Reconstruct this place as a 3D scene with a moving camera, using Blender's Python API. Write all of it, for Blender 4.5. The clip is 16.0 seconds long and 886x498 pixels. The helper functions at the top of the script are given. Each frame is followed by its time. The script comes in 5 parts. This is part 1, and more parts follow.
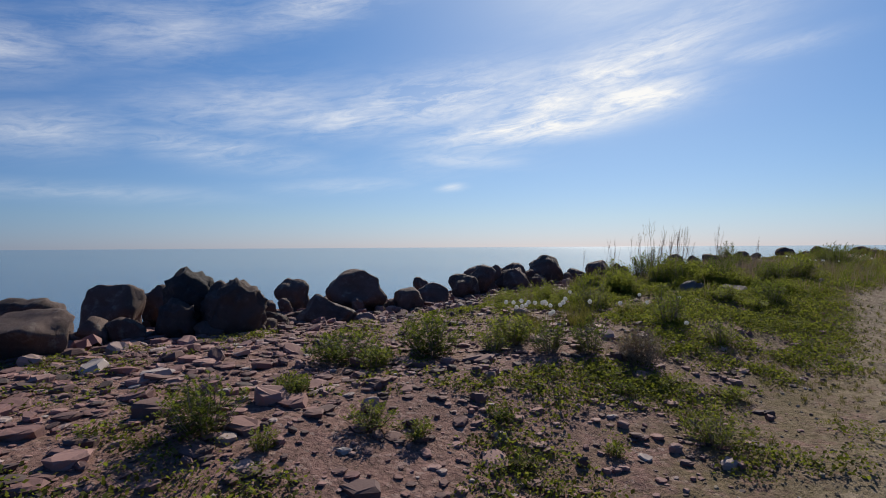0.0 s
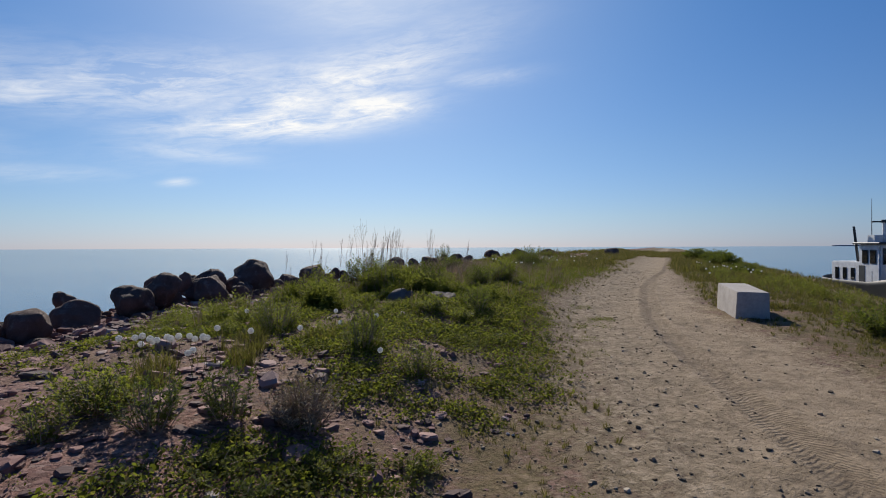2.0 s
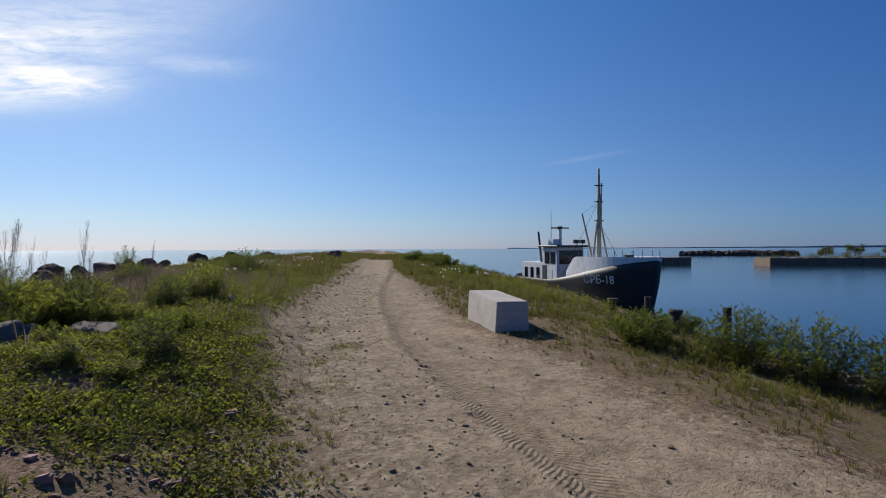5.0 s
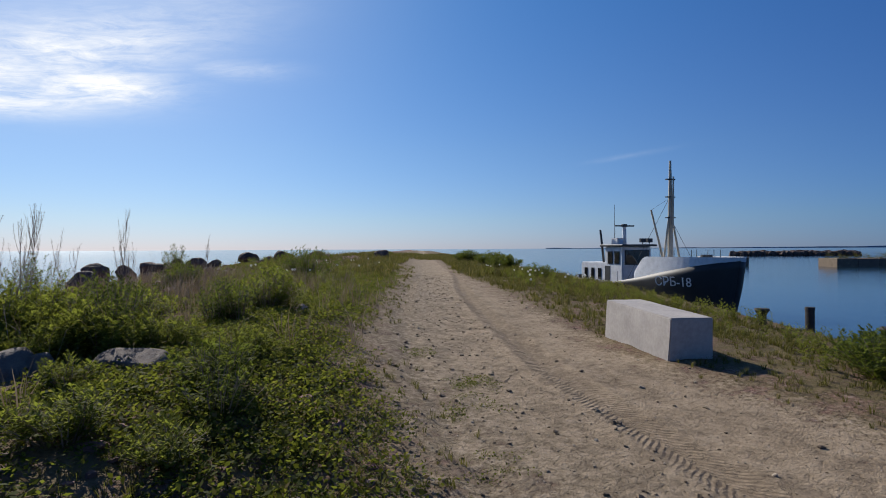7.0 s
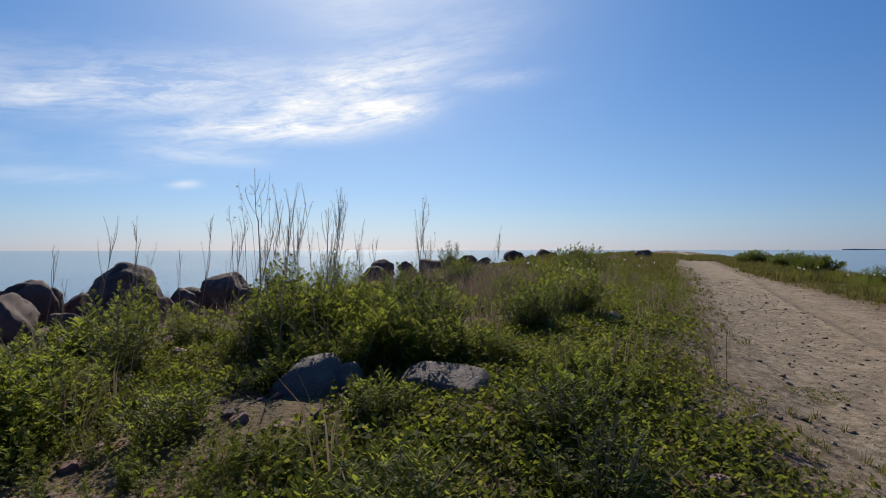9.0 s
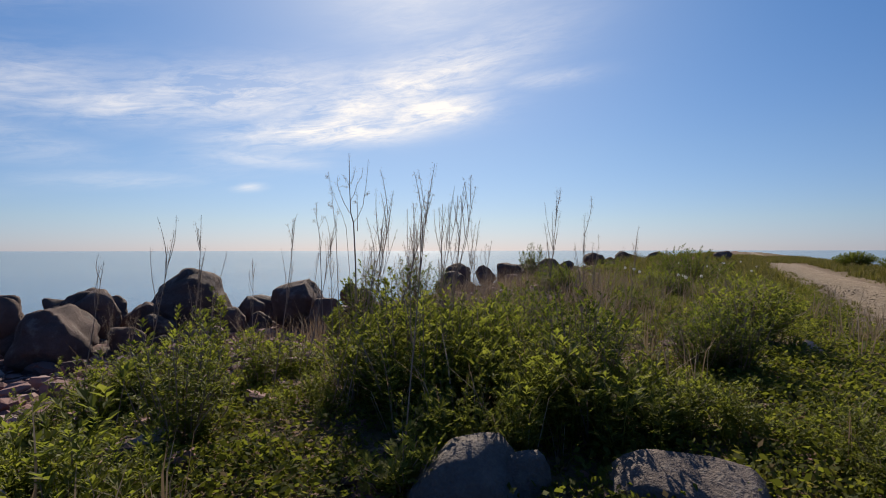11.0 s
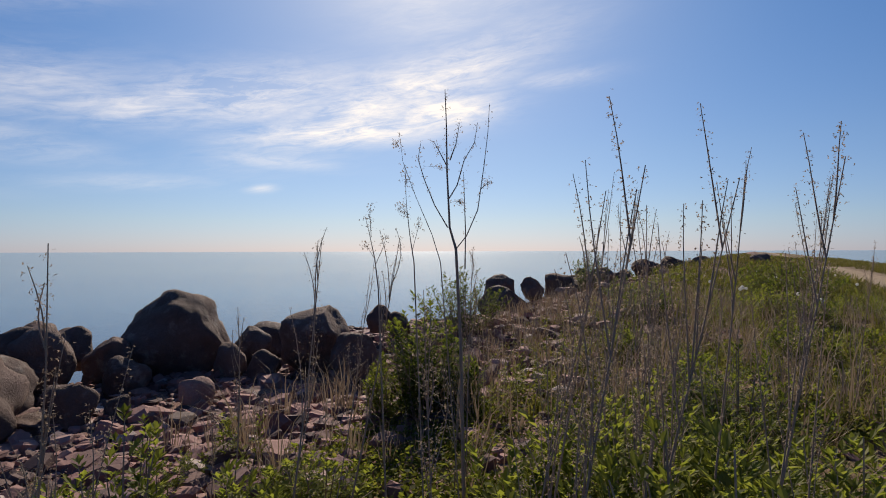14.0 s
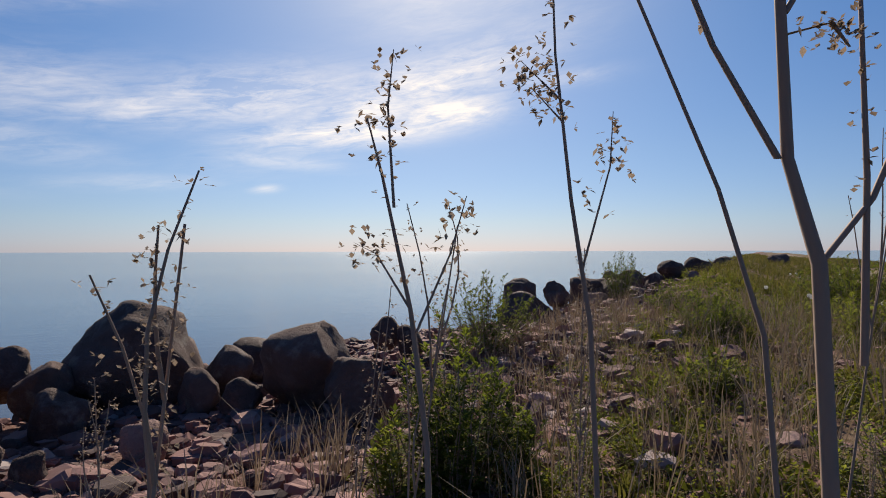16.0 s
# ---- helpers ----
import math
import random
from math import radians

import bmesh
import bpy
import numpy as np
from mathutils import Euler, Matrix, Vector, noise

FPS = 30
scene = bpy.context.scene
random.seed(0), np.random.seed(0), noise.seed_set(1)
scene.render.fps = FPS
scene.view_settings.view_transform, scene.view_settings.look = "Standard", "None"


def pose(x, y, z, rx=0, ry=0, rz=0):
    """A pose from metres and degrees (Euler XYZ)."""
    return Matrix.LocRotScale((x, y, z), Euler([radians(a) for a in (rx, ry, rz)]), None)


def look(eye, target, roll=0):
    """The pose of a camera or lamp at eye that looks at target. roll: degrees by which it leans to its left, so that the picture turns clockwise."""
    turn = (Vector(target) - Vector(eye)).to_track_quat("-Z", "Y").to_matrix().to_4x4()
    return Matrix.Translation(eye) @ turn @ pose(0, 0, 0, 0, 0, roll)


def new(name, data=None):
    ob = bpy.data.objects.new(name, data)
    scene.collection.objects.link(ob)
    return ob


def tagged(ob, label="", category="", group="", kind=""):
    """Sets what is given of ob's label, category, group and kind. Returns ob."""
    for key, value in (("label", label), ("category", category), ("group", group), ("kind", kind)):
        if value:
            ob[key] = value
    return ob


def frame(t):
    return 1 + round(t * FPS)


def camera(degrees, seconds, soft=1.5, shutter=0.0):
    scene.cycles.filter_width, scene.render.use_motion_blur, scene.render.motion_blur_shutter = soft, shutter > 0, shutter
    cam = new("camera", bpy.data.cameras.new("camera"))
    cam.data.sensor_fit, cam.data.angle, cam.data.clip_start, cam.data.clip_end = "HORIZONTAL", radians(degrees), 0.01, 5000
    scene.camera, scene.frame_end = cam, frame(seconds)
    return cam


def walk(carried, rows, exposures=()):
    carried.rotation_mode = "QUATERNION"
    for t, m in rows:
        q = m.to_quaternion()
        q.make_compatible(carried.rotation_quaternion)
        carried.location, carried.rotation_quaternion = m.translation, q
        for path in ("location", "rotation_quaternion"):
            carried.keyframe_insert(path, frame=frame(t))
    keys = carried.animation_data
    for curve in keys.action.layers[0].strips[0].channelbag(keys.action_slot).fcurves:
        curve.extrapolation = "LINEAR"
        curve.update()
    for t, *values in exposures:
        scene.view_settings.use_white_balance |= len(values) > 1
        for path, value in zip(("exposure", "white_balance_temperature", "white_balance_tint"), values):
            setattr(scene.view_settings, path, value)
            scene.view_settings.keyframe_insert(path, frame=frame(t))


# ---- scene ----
cam = camera(77.8, 16.0, soft=1.0)
PATH = [
    (0.0, look((-0.000, -0.000, 1.500), (0.0000, 9.9999, 1.4640), -0.33)),
    (0.5, look((0.400, 0.611, 1.526), (1.4554, 10.5553, 1.4892), -0.30)),
    (1.0, look((0.796, 1.099, 1.542), (2.9978, 10.8535, 1.5042), -0.27)),
    (1.5, look((1.079, 1.541, 1.532), (4.6090, 10.8972, 1.4933), -0.24)),
    (2.0, look((1.367, 2.078, 1.542), (5.8605, 11.0118, 1.5090), -0.24)),
    (2.5, look((1.582, 2.491, 1.626), (7.2968, 10.6977, 1.5977), -0.24)),
    (3.0, look((1.897, 2.852, 1.584), (8.7208, 10.1625, 1.5607), -0.24)),
    (3.5, look((2.140, 3.166, 1.569), (9.6620, 9.7555, 1.5510), -0.24)),
    (4.0, look((2.394, 3.591, 1.613), (10.4451, 9.5227, 1.5968), -0.24)),
    (4.2, look((2.531, 3.756, 1.572), (10.6976, 9.5264, 1.5565), -0.24)),
    (6.3, look((3.983, 6.126, 1.534), (12.2253, 11.7886, 1.5259), -0.25)),
    (6.5, look((4.039, 6.408, 1.557), (12.2273, 12.1475, 1.5505), -0.25)),
    (7.0, look((4.306, 6.948, 1.499), (12.1263, 13.1806, 1.4942), -0.26)),
    (7.5, look((4.470, 7.395, 1.470), (11.4179, 14.5872, 1.4696), -0.21)),
    (8.0, look((4.600, 7.881, 1.427), (10.4716, 15.9755, 1.4323), -0.16)),
    (8.5, look((4.673, 8.337, 1.418), (9.9179, 16.8511, 1.4283), -0.12)),
    (9.0, look((4.718, 8.748, 1.411), (9.1083, 17.7323, 1.4268), -0.07)),
    (9.5, look((4.679, 9.112, 1.472), (8.4624, 18.3682, 1.4894), -0.07)),
    (10.0, look((4.662, 9.524, 1.486), (8.2665, 18.8514, 1.5055), -0.07)),
    (10.2, look((4.652, 9.701, 1.481), (8.2139, 19.0452, 1.5018), -0.07)),
    (12.3, look((4.701, 11.231, 1.576), (8.0547, 20.6517, 1.6018), -0.07)),
    (12.5, look((4.721, 11.382, 1.602), (8.0276, 20.8198, 1.6287), -0.08)),
    (13.0, look((4.735, 11.821, 1.629), (8.0091, 21.2701, 1.6583), -0.11)),
    (13.5, look((4.756, 12.283, 1.673), (8.0467, 21.7260, 1.7048), -0.13)),
    (14.0, look((4.831, 12.758, 1.691), (8.1162, 22.2032, 1.7251), -0.16)),
    (14.5, look((4.956, 13.033, 1.753), (8.1573, 22.5070, 1.7894), -0.18)),
    (15.0, look((5.046, 13.377, 1.778), (8.2621, 22.8462, 1.8135), -0.17)),
    (15.5, look((5.112, 13.767, 1.742), (8.3371, 23.2324, 1.7782), -0.16)),
    (16.0, look((5.113, 14.182, 1.707), (8.3320, 23.6491, 1.7430), -0.15)),
]
walk(cam, PATH, [(0.0, 0.0, 6800, 10), (4.2, 0.1, 6650, 10), (6.3, 0.12, 6550, 10), (8.0, 0.08, 6600, 10), (10.2, 0.12, 7100, 12), (12.3, 0.12, 7500, 15), (16.0, 0.12, 7500, 15)])

# ---- world, sun ----
SUN_AZ, SUN_EL = radians(17.3), radians(33)      # clockwise from +y
sun = new("sun", bpy.data.lights.new("sun", "SUN"))
sun.data.energy, sun.data.angle, sun.data.color = 5.0, radians(0.53), (1.0, 0.95, 0.87)
SUN_DIR = Vector((math.sin(SUN_AZ) * math.cos(SUN_EL), math.cos(SUN_AZ) * math.cos(SUN_EL), math.sin(SUN_EL)))
sun.matrix_world = SUN_DIR.to_track_quat("Z", "Y").to_matrix().to_4x4()
scene.view_settings.exposure = 0.0

world = bpy.data.worlds.new("sky")
scene.world = world
world.use_nodes = True


class Net:
    """Short hand for building node trees."""
    def __init__(self, tree):
        self.tree = tree
        tree.nodes.clear()

    def node(self, kind, **ports):
        n = self.tree.nodes.new(kind)
        for key, val in ports.items():
            port = n.inputs[int(key[1:])] if key[0] == "i" and key[1:].isdigit() else n.inputs[key.replace("_", " ")]
            if isinstance(val, bpy.types.NodeSocket):
                self.tree.links.new(val, port)
            else:
                port.default_value = val
        return n

    def math(self, op, a, b=0.0, c=0.0, clamp=False):
        n = self.node("ShaderNodeMath", i0=a, i1=b, i2=c)
        n.operation, n.use_clamp = op, clamp
        return n.outputs[0]

    def noise(self, vec, scale, detail=4.0, rough=0.55, distort=0.0):
        return self.node("ShaderNodeTexNoise", Vector=vec, Scale=scale, Detail=detail, Roughness=rough, Distortion=distort).outputs[0]

    def ramp(self, fac, *stops):
        n = self.node("ShaderNodeValToRGB", Fac=fac)
        el = n.color_ramp.elements
        while len(el) < len(stops):
            el.new(0.5)
        for e, (p, c) in zip(el, stops):
            e.position, e.color = p, (*c, 1) if len(c) == 3 else c
        return n.outputs[0]

    def mix(self, fac, a, b, blend="MIX"):
        n = self.tree.nodes.new("ShaderNodeMix")
        n.data_type, n.blend_type = "RGBA", blend
        for port, val in ((n.inputs[0], fac), (n.inputs[6], a), (n.inputs[7], b)):
            if isinstance(val, bpy.types.NodeSocket):
                self.tree.links.new(val, port)
            elif port == n.inputs[0]:
                port.default_value = val
            else:
                port.default_value = (*val, 1) if len(val) == 3 else val
        return n.outputs[2]

    def map(self, fac, a, b, c, d):
        n = self.node("ShaderNodeMapRange", i0=fac, i1=a, i2=b, i3=c, i4=d)
        return n.outputs[0]


def build_sky():
    t = Net(world.node_tree)
    sky = t.node("ShaderNodeTexSky")
    sky.sky_type, sky.sun_disc = "NISHITA", False
    sky.sun_elevation, sky.sun_rotation = SUN_EL, SUN_AZ
    sky.altitude, sky.air_density, sky.dust_density, sky.ozone_density = 0, 1.0, 0.1, 4.0
    where = t.node("ShaderNodeTexCoord").outputs["Generated"]
    xyz = t.node("ShaderNodeSeparateXYZ", Vector=where)
    x, y, z = xyz.outputs
    az = t.math("MULTIPLY", t.math("ARCTAN2", x, y), 57.2958)
    el = t.math("MULTIPLY", t.math("ARCSINE", z), 57.2958)
    total = None
    # wisps: bearing, elevation, half width, half height, rise, strength
    wisps = ((14.5, 15.6, 13, 3.0, 0.34, 1.0), (10.0, 12.2, 10, 1.5, 0.10, 1.25), (19, 14.2, 6, 1.7, 0.1, 1.2), (0, 15, 12, 2.6, 0.14, 0.7), (-10, 13, 9, 1.8, 0.1, 0.5), (2, 9.0, 6, 0.9, -0.05, 0.4),
             (-18, 13.5, 12, 3.0, 0.1, 0.34), (-27, 19.5, 9, 3.0, 0.2, 0.3), (-22, 9.5, 9, 1.6, -0.1, 0.35), (-36, 10, 7, 2.0, 0.1, 0.35),
             (-40, 16, 6, 2.5, 0.1, 0.4), (-12, 23.5, 9, 2.0, 0.3, 0.4), (1.0, 6.2, 1.4, 0.4, 0.1, 0.5), (-10, 6.4, 8, 0.8, 0.05, 0.22),
             (20, 25, 9, 4.5, 0.1, 0.3), (-34, 5, 12, 0.8, 0, 0.2), (70, 9.0, 3.5, 0.25, 0.12, 0.08), (31, 17.0, 5, 0.9, 0.05, 0.3))
    for bx, by, wx, wy, rise, power in wisps:
        dx = t.math("SUBTRACT", az, bx)
        dy = t.math("SUBTRACT", t.math("SUBTRACT", el, by), t.math("MULTIPLY", dx, rise))
        r = t.math("ADD", t.math("POWER", t.math("DIVIDE", dx, wx), 2.0), t.math("POWER", t.math("DIVIDE", dy, wy), 2.0))
        g = t.math("MULTIPLY", t.math("EXPONENT", t.math("MULTIPLY", r, -1.1)), power)
        total = g if total is None else t.math("MAXIMUM", total, g)
    spot = t.node("ShaderNodeCombineXYZ", X=t.math("MULTIPLY", az, 0.045), Y=t.math("SUBTRACT", t.math("MULTIPLY", el, 0.22), t.math("MULTIPLY", az, 0.03)), Z=0.0)
    n1 = t.noise(spot.outputs[0], 1.6, 7.0, 0.62, 0.5)
    n2 = t.noise(spot.outputs[0], 5.5, 9.0, 0.68, 0.9)
    body = t.map(t.math("ADD", t.math("MULTIPLY", n1, 0.58), t.math("MULTIPLY", n2, 0.42)), 0.40, 0.64, 0.0, 1.0)
    cloud = t.math("MULTIPLY", total, t.math("ADD", t.math("MULTIPLY", body, 1.15), 0.24), clamp=True)
    tint = t.ramp(t.math("DIVIDE", el, 30.0, clamp=True), (0.0, (0.80, 0.88, 1.36)), (0.10, (0.86, 0.97, 1.26)), (0.33, (0.84, 1.03, 1.28)), (0.85, (0.60, 1.07, 1.46)))
    base = t.mix(1.0, sky.outputs[0], tint, "MULTIPLY")
    sx, sy, sz = SUN_DIR
    facing = t.math("ADD", t.math("MULTIPLY", x, sx), t.math("ADD", t.math("MULTIPLY", y, sy), t.math("MULTIPLY", z, sz)))
    away = t.map(facing, 0.25, 0.88, 0.0, 1.0)
    base = t.mix(1.0, base, t.mix(away, (0.45, 0.63, 0.86), (1.0, 1.0, 1.0)), "MULTIPLY")
    glow = t.math("ADD", t.math("MULTIPLY", t.math("POWER", t.math("MAXIMUM", facing, 0.0), 16.0), 0.34), t.math("MULTIPLY", t.math("POWER", t.math("MAXIMUM", facing, 0.0), 110.0), 0.4))
    base = t.mix(glow, base, (15.0, 15.3, 15.6))
    lit = t.mix(cloud, base, (14.2, 14.5, 14.8))
    bg = t.node("ShaderNodeBackground", Color=lit, Strength=0.066)
    t.node("ShaderNodeOutputWorld", Surface=bg.outputs[0])


build_sky()


# ---- materials ----
def material(name):
    m = bpy.data.materials.new(name)
    m.use_nodes = True
    return m, Net(m.node_tree)


def finish(t, color, rough=0.8, bump=None, strength=0.3, distance=0.02, metal=0.0, spec=0.5, **more):
    b = t.node("ShaderNodeBsdfPrincipled", Base_Color=color if isinstance(color, bpy.types.NodeSocket) else (*color, 1), Roughness=rough, Metallic=metal, Specular_IOR_Level=spec, **more)
    if bump is not None:
        t.tree.links.new(t.node("ShaderNodeBump", Strength=strength, Distance=distance, Height=bump).outputs[0], b.inputs["Normal"])
    t.node("ShaderNodeOutputMaterial", Surface=b.outputs[0])
    return b


def place(t):
    return t.node("ShaderNodeTexCoord").outputs["Object"]


def simple(name, color, dark=None, rough=0.8, scale=6.0, spec=0.5, metal=0.0, bump=0.25, dist=0.01):
    m, t = material(name)
    p = place(t)
    n = t.math("ADD", t.math("MULTIPLY", t.noise(p, scale, 5), 0.6), t.math("MULTIPLY", t.noise(p, scale * 7, 4), 0.4))
    dark = dark or tuple(c * 0.6 for c in color)
    finish(t, t.ramp(n, (0.35, dark), (0.62, color)), rough, n, bump, dist, metal, spec)
    return m


# ---- the lie of the land ----
# s runs along the road, q to its right
def sq(x, y):
    return x * 0.756 + y * 0.655, x * 0.655 - y * 0.756


def xy(s, q):
    return s * 0.756 + q * 0.655, s * 0.655 - q * 0.756


def ease(a, b, v):
    v = min(max((v - a) / (b - a), 0.0), 1.0)
    return v * v * (3 - 2 * v)


SEA = -2.5


def edge_right(s):
    return 4.8 + 0.8 * ease(18, 33, s)


def shore(s):
    return -11.6 - 1.8 * ease(0, 8, s) + 1.5 * ease(19, 27, s)


def road_left(s):
    return 0.2 - 3.5 * min(max(s / 15, -1), 1)


def road_right(s):
    return 4.9 - 4.9 * min(max(s / 15.5, -1), 1) - 0.7 * min(max((s - 15.5) / 20, 0), 1)


def track(s):
    return -0.95 + 3.6 * max(0, (14 - s) / 14) ** 1.25 - 0.3 * ease(13, 19, s) + 0.45 * ease(22, 34, s)


def height(x, y, fine=True):
    s, q = sq(x, y)
    z = -0.22 + 0.54 * ease(2, 22, s)
    z += 0.42 * ease(-1.7, -4.6, q) * (1 - 0.4 * ease(12, 24, s))
    z -= (0.5 - 0.24 * ease(9, 4, s)) * ease(-6.5, -11.2, q)
    z += (0.3 * ease(17, 21, s) + 0.3 * ease(21, 28, s)) * ease(-6.6, -8.8, q) * ease(-12.4, -10.4, q)
    h = shore(s)
    z -= 2.9 * ease(h, h - 5.5, q) + 1.5 * ease(h - 4, h - 28, q)
    e = edge_right(s)
    z -= 0.35 * ease(1.6, e, q)
    z -= 2.8 * ease(e, e + 2.6, q) + 1.5 * ease(e + 2, e + 20, q)
    if fine:
        on_road = ease(road_left(s) - 0.4, road_left(s) + 0.3, q) * ease(road_right(s) + 0.3, road_right(s) - 0.3, q)
        z += (0.05 * noise.noise((x * 0.5, y * 0.5, 0)) + 0.022 * noise.noise((x * 2.1, y * 2.1, 3))) * (1 - 0.5 * on_road)
        if -8 < s < 40 and -16 < q < 8:
            z += 0.012 * noise.noise((x * 6, y * 6, 7))
            for k, depth in ((0.0, 0.035), (-1.55, 0.018)):
                d = (q - track(s) - k) / 0.16
                if abs(d) < 3:
                    z -= depth * math.exp(-d * d) - 0.45 * depth * math.exp(-(abs(d) - 1.5) ** 2 * 3)
    return z


def mesh_of(bm, name):
    me = bpy.data.meshes.new(name)
    bm.to_mesh(me)
    bm.free()
    return me


def part(name, bm, mat, parent=None, label="", smooth=False):
    me = mesh_of(bm, name)
    if mat:
        me.materials.append(mat)
    if smooth:
        me.shade_smooth()
    ob = new(name, me)
    if parent:
        ob.parent = parent
    if label:
        ob["label"] = label
    return ob


def box(bm, x0, y0, z0, x1, y1, z1):
    r = bmesh.ops.create_cube(bm, size=1, matrix=Matrix.Translation(((x0 + x1) / 2, (y0 + y1) / 2, (z0 + z1) / 2)) @ Matrix.Diagonal((x1 - x0, y1 - y0, z1 - z0, 1)))
    return r["verts"]


def sheet(name, mat, ss, qs, fn):
    verts, faces = [], []
    for s in ss:
        for q in qs:
            x, y = xy(s, q)
            verts.append((x, y, fn(x, y)))
    n = len(qs)
    for i in range(len(ss) - 1):
        for j in range(n - 1):
            faces.append((i * n + j, i * n + j + 1, (i + 1) * n + j + 1, (i + 1) * n + j))
    me = bpy.data.meshes.new(name)
    me.from_pydata(verts, [], faces)
    me.shade_smooth()
    me.materials.append(mat)
    return new(name, me)


def ground_material():
    m, t = material("ground_soil")
    p = place(t)
    xyz = t.node("ShaderNodeSeparateXYZ", Vector=p)
    x, y, _ = xyz.outputs
    s = t.math("ADD", t.math("MULTIPLY", x, 0.756), t.math("MULTIPLY", y, 0.655))
    q = t.math("SUBTRACT", t.math("MULTIPLY", x, 0.655), t.math("MULTIPLY", y, 0.756))
    big, mid, small, grit = t.noise(p, 0.6, 5), t.noise(p, 2.6, 5, 0.6), t.noise(p, 11, 5, 0.65), t.noise(p, 55, 4, 0.7)
    wob = t.math("ADD", t.math("MULTIPLY", t.math("SUBTRACT", big, 0.5), 0.9), t.math("MULTIPLY", t.math("SUBTRACT", mid, 0.5), 1.1))
    clod = t.noise(p, 24, 4, 0.7)
    wob = t.math("ADD", wob, t.math("MULTIPLY", t.math("SUBTRACT", small, 0.5), 1.3))
    wob = t.math("ADD", wob, t.math("MULTIPLY", t.math("SUBTRACT", clod, 0.5), 1.2))
    left = t.map(s, 0.0, 15.0, 0.2, -3.3)
    right = t.math("ADD", t.map(s, 0.0, 15.5, 4.9, 0.0), t.map(s, 15.5, 35.5, 0.0, -0.7))
    dl = t.math("ADD", t.math("SUBTRACT", q, left), wob)
    dr = t.math("ADD", t.math("SUBTRACT", right, q), wob)
    road = t.math("MULTIPLY", t.map(dl, -0.5, 0.75, 0, 1), t.map(dr, -0.25, 0.35, 0, 1))
    sand = t.ramp(t.math("ADD", t.math("MULTIPLY", mid, 0.5), t.math("MULTIPLY", small, 0.5)), (0.34, (0.145, 0.107, 0.073)), (0.5, (0.272, 0.208, 0.141)), (0.66, (0.37, 0.288, 0.202)))
    sand = t.mix(t.map(grit, 0.55, 0.7, 0, 0.45), sand, (0.19, 0.15, 0.115))
    dirt = t.map(t.math("ABSOLUTE", t.math("SUBTRACT", dl, 0.55)), 0.1, 1.4, 0.55, 0.0)
    sand = t.mix(dirt, sand, t.ramp(small, (0.38, (0.13, 0.10, 0.066)), (0.52, (0.22, 0.175, 0.12)), (0.66, (0.38, 0.305, 0.22))))
    curve = t.math("POWER", t.math("MAXIMUM", t.math("DIVIDE", t.math("SUBTRACT", 14.0, s), 14.0), 0.0), 1.25)
    line = t.math("ADD", t.math("MULTIPLY", curve, 3.6), t.math("ADD", -0.95, t.math("ADD", t.map(s, 13, 19, 0, -0.3), t.map(s, 22, 34, 0, 0.45))))
    off = t.math("ABSOLUTE", t.math("SUBTRACT", t.math("ADD", q, t.math("MULTIPLY", t.math("SUBTRACT", mid, 0.5), 0.12)), line))
    rut = t.math("MULTIPLY", t.map(off, 0.16, 0.25, 1.0, 0.0), road)
    tread = t.math("SINE", t.math("MULTIPLY", t.math("ADD", s, t.math("MULTIPLY", off, 1.2)), 95.0))
    # darker compacted soil in the rut, with the tread's shade painted into its colour
    sand = t.mix(t.math("MULTIPLY", rut, t.map(small, 0.35, 0.6, 0.75, 0.25)), sand, (0.165, 0.124, 0.086))
    cell = t.node("ShaderNodeTexVoronoi", Vector=t.node("ShaderNodeVectorMath", i0=p, i1=t.node("ShaderNodeCombineXYZ", X=t.math("MULTIPLY", small, 0.12), Y=t.math("MULTIPLY", clod, 0.08), Z=0.0).outputs[0]).outputs[0], Scale=30.0)
    pick = t.node("ShaderNodeSeparateColor", Color=cell.outputs["Color"])
    gravel = t.ramp(pick.outputs[0], (0.0, (0.10, 0.060, 0.054)), (0.45, (0.225, 0.124, 0.106)), (0.75, (0.30, 0.170, 0.143)), (1.0, (0.37, 0.27, 0.23)))
    gravel = t.mix(t.map(mid, 0.35, 0.65, 0.15, 0.75), gravel, t.ramp(clod, (0.38, (0.10, 0.062, 0.048)), (0.62, (0.24, 0.144, 0.112))))
    turf = t.ramp(t.math("ADD", t.math("MULTIPLY", small, 0.6), t.math("MULTIPLY", mid, 0.4)), (0.35, (0.055, 0.055, 0.018)), (0.5, (0.105, 0.09, 0.036)), (0.66, (0.185, 0.13, 0.075)))
    bank = t.math("MULTIPLY", t.map(t.math("SUBTRACT", t.math("ADD", q, t.math("MULTIPLY", wob, 1.6)), t.map(s, 13, 16, 0.0, 1.3)), -9.6, -7.6, 0, 1), t.map(t.math("ADD", s, t.math("MULTIPLY", wob, 3.0)), 5.0, 9.5, 0, 1))
    verge = t.map(t.math("ADD", dl, 0.0), -2.2, -0.9, 0.0, 0.85)
    rightside = t.map(dr, 0.0, -0.5, 0.0, 1.0)
    green = t.math("MULTIPLY", t.map(t.math("ADD", t.math("MULTIPLY", mid, 0.6), t.math("MULTIPLY", small, 0.4)), 0.38, 0.56, 0.25, 1.0), t.math("MAXIMUM", t.math("MAXIMUM", t.math("MULTIPLY", bank, 0.85), verge), rightside))
    color = t.mix(green, gravel, turf)
    color = t.mix(road, color, sand)
    dent = t.map(clod, 0.34, 0.44, -0.5, 0.0)
